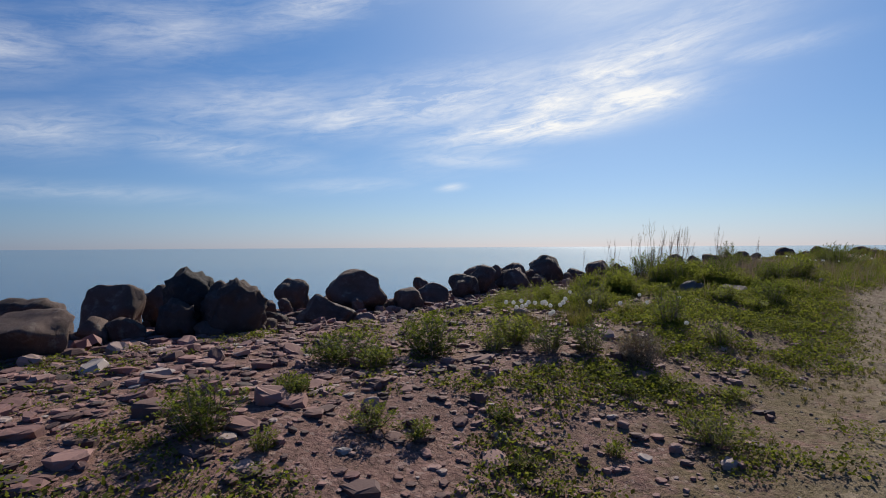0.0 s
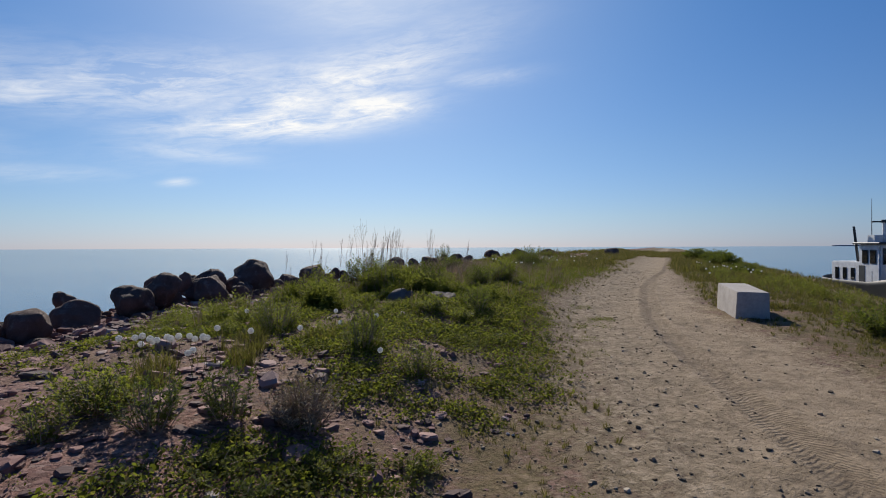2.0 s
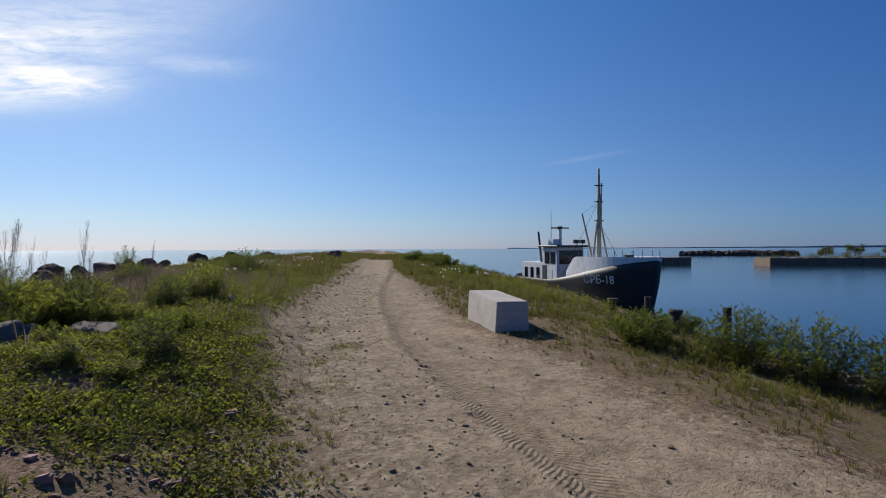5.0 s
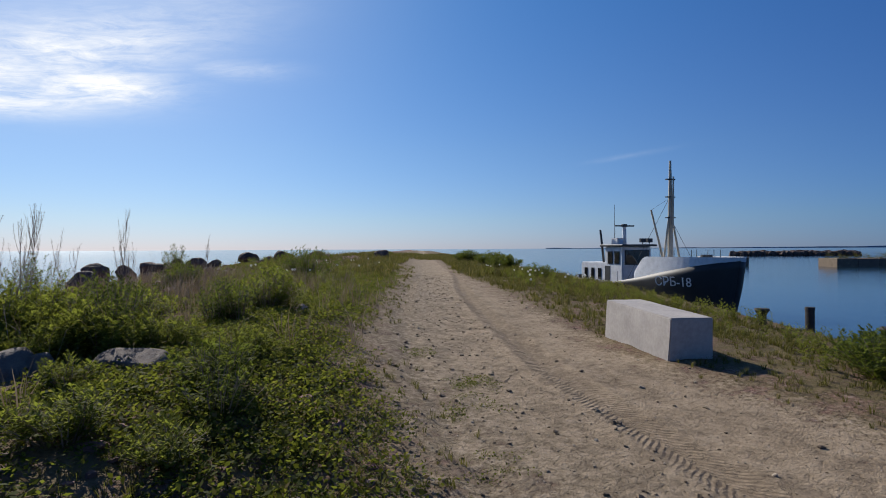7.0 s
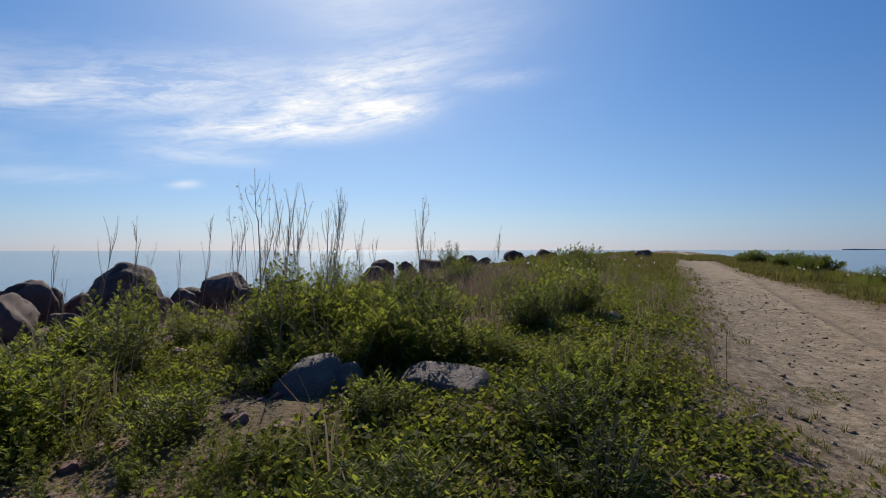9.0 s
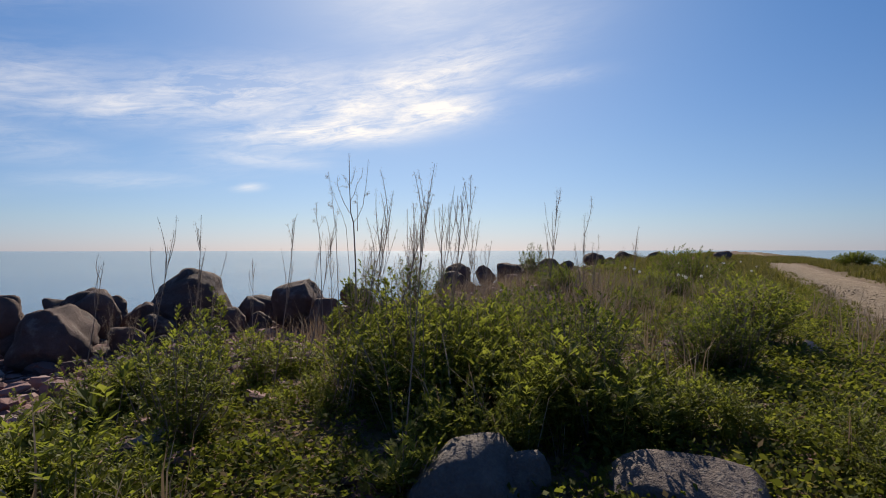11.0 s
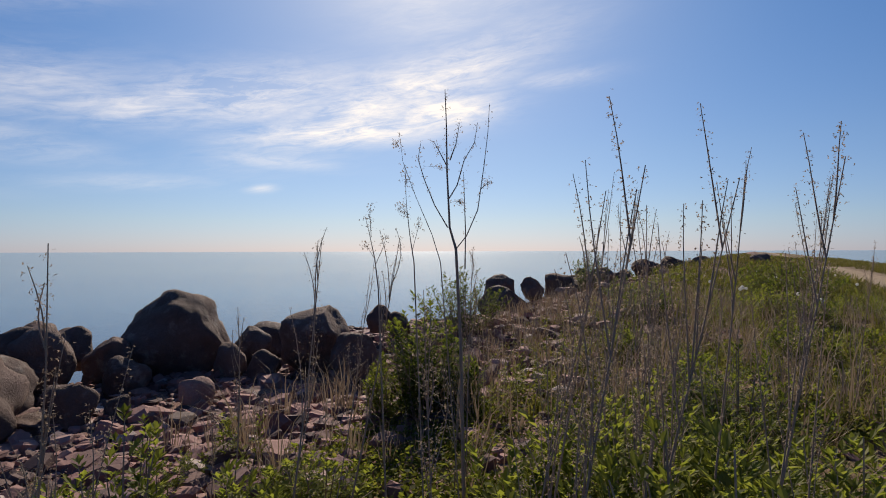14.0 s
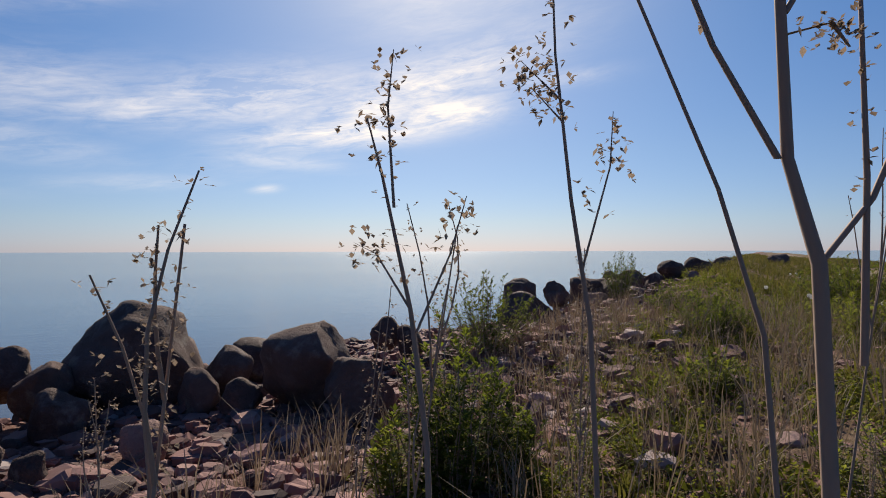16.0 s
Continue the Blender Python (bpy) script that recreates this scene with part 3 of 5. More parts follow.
def tuft(seed, blades=16, tall=0.22, spread=0.07, width=0.006):
    r = random.Random(seed)
    sh = Shape()
    for _ in range(blades):
        a, d = r.uniform(0, 6.28), spread * math.sqrt(r.random())
        root = Vector((d * math.cos(a), d * math.sin(a), 0))
        out = Vector((math.cos(a), math.sin(a), 0)) * r.uniform(0.1, 0.7) + Vector((r.gauss(0, 0.2), r.gauss(0, 0.2), 0))
        h = tall * r.uniform(0.5, 1.1)
        p1, p2 = root + out * h * 0.3 + Vector((0, 0, h * 0.6)), root + out * h * 0.85 + Vector((0, 0, h * r.uniform(0.75, 1.0)))
        side = Vector((-math.sin(a + r.gauss(0, 0.8)), math.cos(a), 0)) * width
        b = len(sh.v)
        sh.v += [tuple(root - side), tuple(root + side), tuple(p1 + side * 0.8), tuple(p1 - side * 0.8), tuple(p2)]
        sh.t += [(b, b + 1, b + 2), (b, b + 2, b + 3), (b + 3, b + 2, b + 4)]
    return sh.arrays()


weed_mat = island_material("weed_leaves", ((0.0, (0.055, 0.070, 0.014)), (0.4, (0.105, 0.122, 0.024)), (0.75, (0.16, 0.168, 0.034)), (1.0, (0.25, 0.22, 0.06))), 0.65, 0.5, 0.18, 0.0, (0.34, 0.385, 0.045))
herb_mat = island_material("low_herbs", ((0.0, (0.034, 0.048, 0.010)), (0.5, (0.080, 0.100, 0.020)), (0.85, (0.135, 0.142, 0.032)), (1.0, (0.24, 0.14, 0.07))), 0.75, 0.48, 0.12, 0.0, (0.26, 0.29, 0.03))
grass_mat = island_material("grass_blades", ((0.0, (0.050, 0.056, 0.014)), (0.45, (0.090, 0.090, 0.025)), (0.75, (0.15, 0.128, 0.042)), (1.0, (0.28, 0.215, 0.11))), 0.7, 0.32, 0.12, 0.0, (0.24, 0.225, 0.04))
dark_mat = island_material("dark_leaves", ((0.0, (0.026, 0.040, 0.011)), (0.5, (0.05, 0.070, 0.017)), (1.0, (0.10, 0.118, 0.028))), 0.7, 0.45, 0.12, 0.0, (0.25, 0.30, 0.035))
straw_mat = island_material("dry_straw", ((0.0, (0.14, 0.10, 0.065)), (0.5, (0.24, 0.18, 0.12)), (1.0, (0.38, 0.31, 0.22))), 0.75, 0.2, 0.2, 0.0, (0.36, 0.26, 0.17))
stalk_mat = island_material("dry_stalks", ((0.0, (0.19, 0.13, 0.10)), (0.5, (0.30, 0.21, 0.16)), (1.0, (0.42, 0.31, 0.24))), 0.75, 0.0, 0.25)
seed_mat = island_material("seed_heads", ((0.0, (0.13, 0.09, 0.06)), (0.5, (0.24, 0.18, 0.12)), (1.0, (0.42, 0.34, 0.26))), 0.8, 0.35, 0.2, 0.0, (0.45, 0.34, 0.26))

weeds = [weed(i) for i in range(6)] + [weed(20 + i, 5, 9, 0.22) for i in range(4)]
herbs = [herb(40 + i) for i in range(8)]
tufts = [tuft(60 + i) for i in range(8)]
dry = [tuft(80 + i, 12, 0.45, 0.06, 0.003) for i in range(5)]


def growth(x, y):
    """How thick the weeds stand, 0 to 1."""
    s, q = sq(x, y)
    n = noise.noise((x * 0.55, y * 0.55, 1)) + 0.5 * noise.noise((x * 1.4, y * 1.4, 2))
    v = ease(7.5 + 2 * n, 10.5 + 2 * n, s) * ease(road_left(s) - 0.5, road_left(s) - 1.4, q) * ease(-10.3 + n, -8.4 + n, q)
    v *= ease(-0.05, 0.3, n)
    for cx, cy, r in ((7.7, 12.6, 0.55), (3.8, 10.6, 0.8), (6.3, 11.8, 0.75), (5.9, 11.3, 0.6), (5.5, 12.0, 0.65), (8.3, 16.6, 0.9), (9.6, 17.8, 0.8)):
        v *= ease(r * 0.7, r * 1.3, math.hypot(x - cx, y - cy))
    return v


def off_path(x, y, room):
    """Clear of the line walked through the weeds."""
    return math.hypot(x - 4.85, y - min(max(y, 10.0), 14.6)) > room


spots_w, spots_h, spots_g, spots_d = [], [], [], []
tries = 0
while len(spots_w) < 1000 and tries < 60000:
    tries += 1
    s, q = 7 + 24 * rnd.random() ** 1.4, rnd.uniform(-11, -2.6)
    x, y = xy(s, q)
    g = growth(x, y)
    if rnd.random() > g:
        continue
    if s > 14.6 and rnd.random() < 0.88:
        continue
    tall = 0.26 + 0.26 * g * ease(-4.5, -7.0, q) * (1 - 0.85 * ease(13.6, 15.4, s)) + 0.3 * max(0.0, noise.noise((x * 0.9, y * 0.9, 21)))
    if not off_path(x, y, 0.5):
        tall *= 0.5
    elif x < 6.2 and y < 12.5:
        tall *= 0.75
    spots_w.append((rnd.randrange(10), x, y, height(x, y) - 0.02, rnd.uniform(0, 6.28), tall * rnd.uniform(0.7, 1.2), rnd.gauss(0, 0.08)))
tries = 0
while len(spots_h) < 12500 and tries < 150000:
    tries += 1
    s, q = 0 + 30 * rnd.random() ** 1.3, rnd.uniform(-10, 0.8)
    x, y = xy(s, q)
    n = noise.noise((x * 0.8, y * 0.8, 9)) + 0.4 * noise.noise((x * 2.4, y * 2.4, 4))
    v = ease(road_left(s) + 0.25, road_left(s) - 0.9, q) * (0.3 + 0.7 * ease(3.5, 8, s)) * (ease(-0.1, 0.45, n) if s < 8 else ease(-0.3, 0.35, n) if q < road_left(s) - 1.6 else ease(-0.75, 0.15, n)) * ease(-10, -8, q)
    if s < 8:
        v *= 0.35 + 0.65 * ease(-3.2, -1.6, q - road_left(s) + 0.6)
    if rnd.random() > v:
        continue
    spots_h.append((rnd.randrange(8), x, y, height(x, y), rnd.uniform(0, 6.28), rnd.uniform(0.5, 1.3), rnd.gauss(0, 0.1)))
# tussocks on the road's worn edge
for cx, cy, many in ((8.8, 10.2, 34), (8.2, 9.75, 14), (9.6, 11.5, 16), (7.4, 8.9, 12), (6.9, 8.2, 10)):
    for _ in range(many):
        x, y = rnd.gauss(cx, 0.17), rnd.gauss(cy, 0.12)
        spots_h.append((rnd.randrange(8), x, y, height(x, y) - 0.01, rnd.uniform(0, 6.28), rnd.uniform(0.3, 0.6), rnd.gauss(0, 0.1)))
# leafy weeds down the harbour bank
for _ in range(900):
    s = 8 + 26 * rnd.random()
    q = road_right(s) + 0.9 + 3.4 * rnd.random() ** 0.8
    x, y = xy(s, q)
    if q > edge_right(s) + 0.6 or math.hypot(x - 11.9, y - 9.3) < 1.5 or rnd.random() > ease(-0.25, 0.3, noise.noise((x * 0.7, y * 0.7, 31))):
        continue
    spots_w.append((rnd.randrange(10), x, y, height(x, y) - 0.02, rnd.uniform(0, 6.28), rnd.uniform(0.18, 0.4), rnd.gauss(0, 0.1)))
tries = 0
while len(spots_g) < 12000 and tries < 150000:
    tries += 1
    s = 2 + 40 * rnd.random() ** 1.35
    if rnd.random() < 0.62:
        q = road_right(s) + abs(rnd.gauss(0, 1)) * 2.6 + rnd.uniform(-0.15, 0.3)
        v = 0.25 + 0.75 * ease(0.0, 2.2, q - road_right(s))
    else:
        q = road_left(s) - abs(rnd.gauss(0, 1)) * 1.5 + rnd.uniform(-0.1, 0.6)
        v = ease(5, 9, s) * 0.7
    x, y = xy(s, q)
    if q > edge_right(s) + 2.2 or q < -10 or rnd.random() > v * ease(-0.5, 0.2, noise.noise((x * 0.9, y * 0.9, 6))):
        continue
    if abs(x - 11.9) < 0.75 and abs(y - 9.3) < 0.75:
        continue
    if q < road_left(s) + 0.3:
        spots_g.append((rnd.randrange(8), x, y, height(x, y) - 0.01, rnd.uniform(0, 6.28), rnd.uniform(0.16, 0.42), rnd.gauss(0, 0.25)))
        continue
    size = rnd.uniform(0.22, 0.5) + 0.22 * ease(1.0, 3.2, q - road_right(s)) * ease(5.2, 3.6, q) + 0.15 * ease(20, 30, s)
    spots_g.append((rnd.randrange(8), x, y, height(x, y) - 0.01, rnd.uniform(0, 6.28), size, rnd.gauss(0, 0.1)))
tries = 0
while len(spots_d) < 850 and tries < 60000:
    tries += 1
    s, q = rnd.uniform(8, 24), rnd.uniform(-10.5, -3.2)
    x, y = xy(s, q)
    if rnd.random() > max(growth(x, y), 0.6 * ease(13.5, 15, s)) * (0.25 + 0.75 * ease(-5, -7, q)) or not off_path(x, y, 0.4):
        continue
    if s < 12.6 and rnd.random() < 0.7:
        continue
    spots_d.append((rnd.randrange(5), x, y, height(x, y), rnd.uniform(0, 6.28), rnd.uniform(0.6, 1.5), rnd.gauss(0, 0.12)))
scattered("undergrowth", weeds, spots_w, weed_mat, "dense green mugwort weeds on the bank", "weeds")
scattered("low_herbs", herbs, spots_h, herb_mat, "low clover and herbs creeping over gravel", "herbs")
scattered("grass", tufts, spots_g, grass_mat, "tufts of grass along the sandy road", "grass")
scattered("dry_grass", dry, spots_d, straw_mat, "dry brown grass stems among the weeds", "dry grass")

# grass and weeds far along both sides of the road
far_tufts = [tuft(90 + i, 14, 0.45, 0.22, 0.02) for i in range(5)] + [weed(95 + i, 4, 8, 0.26, 1) for i in range(4)]
spots = []
while len(spots) < 7500:
    s = 16 + 94 * rnd.random() ** 1.6
    q = rnd.uniform(-8.6 if s < 32 else -10.5, edge_right(s) + 2.2)
    if road_left(s) - 0.3 < q < road_right(s) + 0.2 and s < 64:
        continue
    x, y = xy(s, q)
    if rnd.random() > ease(-0.5, 0.25, noise.noise((x * 0.25, y * 0.25, 12))):
        continue
    k = rnd.randrange(9)
    spots.append((k, x, y, height(x, y) - 0.03, rnd.uniform(0, 6.28), rnd.uniform(0.5, 1.1) * (1.0 - 0.3 * ease(2, 5, q)) * (0.42 if k > 4 else 1.0) * (0.45 + 0.55 * ease(20, 32, s)), rnd.gauss(0, 0.1)))
scattered("far_growth", far_tufts, spots, grass_mat, "rough grass and weeds along the far mole", "grass")


# single bushes
def bush(x, y, w, tall, seed, label, leaf=0.085, stems=None, green=None):
    r = random.Random(seed)
    root = new("weed_bush")
    root.location = (x, y, height(x, y) - 0.03)
    stem, crown = Shape(), Shape()
    n = stems or int(29 * w / 0.6)
    for i in range(n):
        a, d = r.uniform(0, 6.28), math.sqrt(r.random())
        top = Vector((math.cos(a) * d * w * 0.5, math.sin(a) * d * w * 0.5, tall * (1 - 0.45 * d * d) * r.uniform(0.75, 1.1)))
        foot = Vector((top.x * 0.35, top.y * 0.35, 0))
        mid = foot.lerp(top, 0.5) + Vector((r.gauss(0, 0.02), r.gauss(0, 0.02), 0.02))
        stem.rod([foot, mid, top], [0.005, 0.004, 0.002], 3)
        m_ = int(13 + 9 * tall)
        for k in range(m_):
            f = 0.15 + 0.85 * k / m_
            at_ = foot.lerp(mid, f * 2) if f < 0.5 else mid.lerp(top, f * 2 - 1)
            b = k * 2.4 + r.uniform(-0.5, 0.5)
            up = r.uniform(0.1, 1.0) + (1.0 if f > 0.8 else 0)
            cut_leaf(crown, at_, (math.cos(b), math.sin(b), up), leaf * 1.05 * r.uniform(0.65, 1.3), r)
    for name, sh, mat in (("stem", stem, stalk_mat), ("foliage", crown, green or weed_mat)):
        ob = new(name, tris_mesh(name, *sh.arrays(), mat))
        ob.parent = root
        ob["kind"] = "stuff"
    return tagged(root, label, "bush", "weed bushes")


LOW = "low green weed bush growing in pink gravel"
bush(-1.72, 3.95, 0.66, 0.42, 1, LOW, 0.07, None, dark_mat)
bush(-1.15, 6.25, 1.0, 0.36, 2, LOW, 0.08, None, dark_mat)
bush(-0.75, 5.9, 0.5, 0.26, 3, LOW, 0.07)
bush(-0.10, 6.5, 1.0, 0.55, 4, LOW, 0.09, None, dark_mat)
bush(-1.4, 5.05, 0.4, 0.18, 5, LOW, 0.06)
bush(-0.25, 4.25, 0.4, 0.16, 6, LOW, 0.05)
bush(0.55, 4.0, 0.3, 0.14, 7, LOW, 0.05)
bush(0.85, 7.1, 0.9, 0.40, 8, LOW, 0.08)
bush(1.25, 3.3, 0.22, 0.10, 19, LOW, 0.045)
MUG = "thick upright mugwort bush on the bank"
bush(4.05, 12.7, 0.65, 0.42, 9, MUG)
bush(4.35, 13.75, 0.7, 0.78, 29, MUG)
bush(5.62, 13.45, 0.85, 0.86, 70, MUG)
bush(6.62, 13.25, 0.85, 0.84, 71, MUG, 0.085, None, dark_mat)
bush(6.2, 13.75, 0.7, 0.72, 72, MUG)
bush(7.3, 14.0, 0.8, 0.55, 73, MUG)
bush(6.05, 14.3, 0.8, 0.70, 74, MUG)
bush(5.75, 11.65, 0.45, 0.26, 75, MUG, 0.07)
bush(5.3, 12.55, 0.4, 0.26, 76, MUG, 0.08)
bush(6.9, 12.75, 0.6, 0.32, 77, MUG, 0.08)
bush(8.05, 13.7, 1.0, 0.5, 10, MUG, 0.07, None, dark_mat)
bush(6.10, 16.9, 0.66, 0.98, 11, "tall dark-leaved weed clump by the rubble", 0.10, 44, dark_mat)
bush(6.42, 17.05, 0.5, 0.62, 59, MUG, 0.09, None, dark_mat)
bush(5.82, 17.0, 0.45, 0.5, 58, MUG, 0.09)
bush(4.45, 14.65, 0.45, 0.85, 78, MUG, 0.08)
bush(4.15, 14.95, 0.45, 0.66, 79, MUG, 0.08)
bush(4.8, 15.0, 0.45, 0.5, 60, MUG, 0.08)
bush(5.1, 15.4, 0.6, 0.42, 61, MUG, 0.08)
bush(5.4, 10.55, 0.7, 0.30, 62, MUG, 0.08)
bush(5.7, 10.0, 0.5, 0.24, 63, MUG, 0.07)
bush(4.7, 11.9, 0.6, 0.28, 64, MUG, 0.08)
bush(12.0, 18.2, 0.8, 0.5, 65, MUG, 0.08, None, dark_mat)
bush(9.8, 16.6, 0.7, 0.42, 66, MUG, 0.08, None, dark_mat)
bush(8.6, 17.7, 0.6, 0.38, 67, MUG, 0.08, None, dark_mat)
bush(11.4, 21.3, 0.9, 0.5, 68, MUG, 0.09, None, dark_mat)
bush(13.2, 20.1, 0.9, 0.5, 69, MUG, 0.09)
bush(6.5, 11.0, 0.75, 0.40, 12, "dark broad-leaved weed clump on the verge", 0.085, None, dark_mat)
bush(15.1, 21.0, 2.2, 1.02, 13, "rounded dark green shrub beside the road", 0.10, 130, dark_mat)
bush(10.6, 19.7, 0.9, 0.6, 14, MUG, 0.08, None, dark_mat)
bush(12.2, 18.9, 1.0, 0.6, 15, MUG, 0.08)
bush(9.2, 14.3, 1.15, 0.62, 16, MUG, 0.10)
bush(6.9, 14.8, 0.9, 0.42, 17, MUG, 0.07, None, dark_mat)
SIDE = "leafy green bush on the harbour bank"
for i, (s, q, w, tall) in enumerate(((13.6, 2.7, 1.2, 0.55), (14.4, 3.2, 1.0, 0.5), (12.9, 3.9, 1.5, 0.85), (12.0, 4.3, 1.5, 0.9), (11.3, 4.8, 1.4, 0.8), (10.2, 4.6, 1.3, 0.7), (9.3, 4.4, 1.2, 0.6),
                                     (15.8, 4.6, 1.0, 0.4), (8.4, 4.2, 1.1, 0.55), (31, 2.6, 1.6, 0.6), (38, 2.2, 2.2, 0.8), (46, 2.5, 2.6, 1.0), (54, 1.5, 2.6, 1.0))):
    bush(*xy(s, q), w, tall, 40 + i, SIDE, 0.11 if i < 10 else 0.2, None, dark_mat)


bush(0.60, 6.64, 0.47, 0.28, 200, LOW, 0.059, None, weed_mat)
bush(1.27, 6.62, 0.67, 0.45, 201, LOW, 0.063, None, dark_mat)
bush(1.80, 6.72, 0.57, 0.47, 202, LOW, 0.064, None, dark_mat)
bush(2.36, 6.51, 0.71, 0.47, 203, 'clump of withered brown and green weeds', 0.064, None, straw_mat)
bush(3.87, 7.67, 0.56, 0.42, 204, LOW, 0.062, None, weed_mat)
bush(3.51, 8.53, 0.62, 0.61, 205, LOW, 0.068, None, dark_mat)
bush(2.78, 10.25, 0.89, 0.63, 206, LOW, 0.069, None, weed_mat)
bush(1.67, 5.98, 0.65, 0.13, 209, LOW, 0.054, None, weed_mat)
bush(2.30, 5.90, 0.84, 0.16, 210, LOW, 0.055, None, weed_mat)
bush(1.82, 5.57, 0.30, 0.15, 211, LOW, 0.054, None, dark_mat)
bush(3.00, 5.77, 0.52, 0.14, 212, LOW, 0.054, None, weed_mat)
bush(-1.32, 4.84, 0.40, 0.20, 214, LOW, 0.056, None, dark_mat)
bush(-0.60, 4.28, 0.48, 0.22, 215, LOW, 0.057, None, weed_mat)
bush(0.50, 4.69, 0.30, 0.14, 216, LOW, 0.054, None, dark_mat)
bush(1.34, 4.29, 0.20, 0.13, 217, LOW, 0.054, None, weed_mat)
bush(2.29, 4.60, 0.68, 0.28, 218, LOW, 0.059, None, weed_mat)
bush(-1.23, 3.78, 0.21, 0.19, 220, LOW, 0.056, None, weed_mat)
bush(2.27, 6.59, 0.67, 0.34, 221, 'clump of withered brown and green weeds', 0.060, None, straw_mat)
bush(6.27, 10.45, 0.62, 0.42, 227, LOW, 0.065, None, dark_mat)
bush(7.93, 20.74, 1.59, 1.06, 230, LOW, 0.080, None, dark_mat)
bush(7.13, 14.90, 0.86, 0.66, 231, LOW, 0.070, None, dark_mat)
bush(8.22, 13.49, 0.73, 0.59, 232, LOW, 0.068, None, dark_mat)
bush(12.35, 23.87, 0.94, 1.04, 233, LOW, 0.080, None, dark_mat)
bush(7.72, 15.72, 0.75, 0.45, 234, LOW, 0.064, None, weed_mat)
bush(6.60, 15.21, 0.78, 0.45, 235, LOW, 0.064, None, dark_mat)
bush(9.30, 14.60, 0.80, 0.45, 236, LOW, 0.064, None, weed_mat)
bush(10.17, 19.28, 0.94, 0.45, 237, LOW, 0.064, None, dark_mat)
bush(10.44, 19.38, 0.65, 0.45, 238, LOW, 0.064, None, dark_mat)


# dandelion clocks
def dandelion(x, y, tall, seed):
    r = random.Random(seed)
    root = new("dandelion")
    root.location = (x, y, height(x, y))
    sh = Shape()
    top = Vector((r.gauss(0, 0.03), r.gauss(0, 0.03), tall))
    sh.rod([Vector(), top * 0.5 + Vector((0.008, 0, 0)), top], [0.0025, 0.002, 0.002], 4)
    ob = new("stem", tris_mesh("stem", *sh.arrays(), grass_mat))
    ob.parent = root
    puff = Shape()
    for i in range(70):
        z = 1 - 2 * (i + 0.5) / 70
        a = i * 2.39996
        w = Vector((math.sqrt(1 - z * z) * math.cos(a), math.sqrt(1 - z * z) * math.sin(a), z))
        u = w.orthogonal().normalized() * 0.0095
        v = w.cross(u)
        c = top + w * 0.031
        puff.poly([c + u, c + v, c - u, c - v])
        puff.poly([top, c + u * 0.1, c - u * 0.1])
    ob = new("seed_head", tris_mesh("seed_head", *puff.arrays(), fluff))
    ob.parent = root
    ob["kind"] = "stuff"
    return tagged(root, "white dandelion clock on a thin green stem", "dandelion", "dandelions in the weeds")


fluff = island_material("dandelion_fluff", ((0.0, (0.72, 0.70, 0.66)), (1.0, (0.85, 0.84, 0.81))), 0.9, 0.5, 0.1, 0.0, (0.85, 0.84, 0.8))
for i in range(18):
    dandelion(rnd.gauss(1.45, 0.26), rnd.gauss(8.2, 0.22), rnd.uniform(0.26, 0.46), i)
for i in range(6):
    dandelion(rnd.uniform(2.2, 4.5), rnd.uniform(7.2, 10.5), rnd.uniform(0.18, 0.38), 50 + i)
for i in range(40):
    s = rnd.uniform(20, 34)
    dandelion(*xy(s, rnd.choice((rnd.uniform(-7.5, -4.2), rnd.uniform(0.4, 2.5)))), rnd.uniform(0.3, 0.5), 80 + i)
for i in range(9):
    a = xy(5.6 + 0.35 * i, -4.9 - 0.25 * (i % 4))
    spots_d = [(rnd.randrange(5), a[0] + rnd.gauss(0, 0.12), a[1] + rnd.gauss(0, 0.12), height(*a), rnd.uniform(0, 6.28), rnd.uniform(0.6, 0.95), 0.0) for _ in range(14)]
    scattered("grass_clump", dry[:2] + tufts[:3], spots_d, grass_mat, "clump of yellow-green grass with dandelions", "grass")


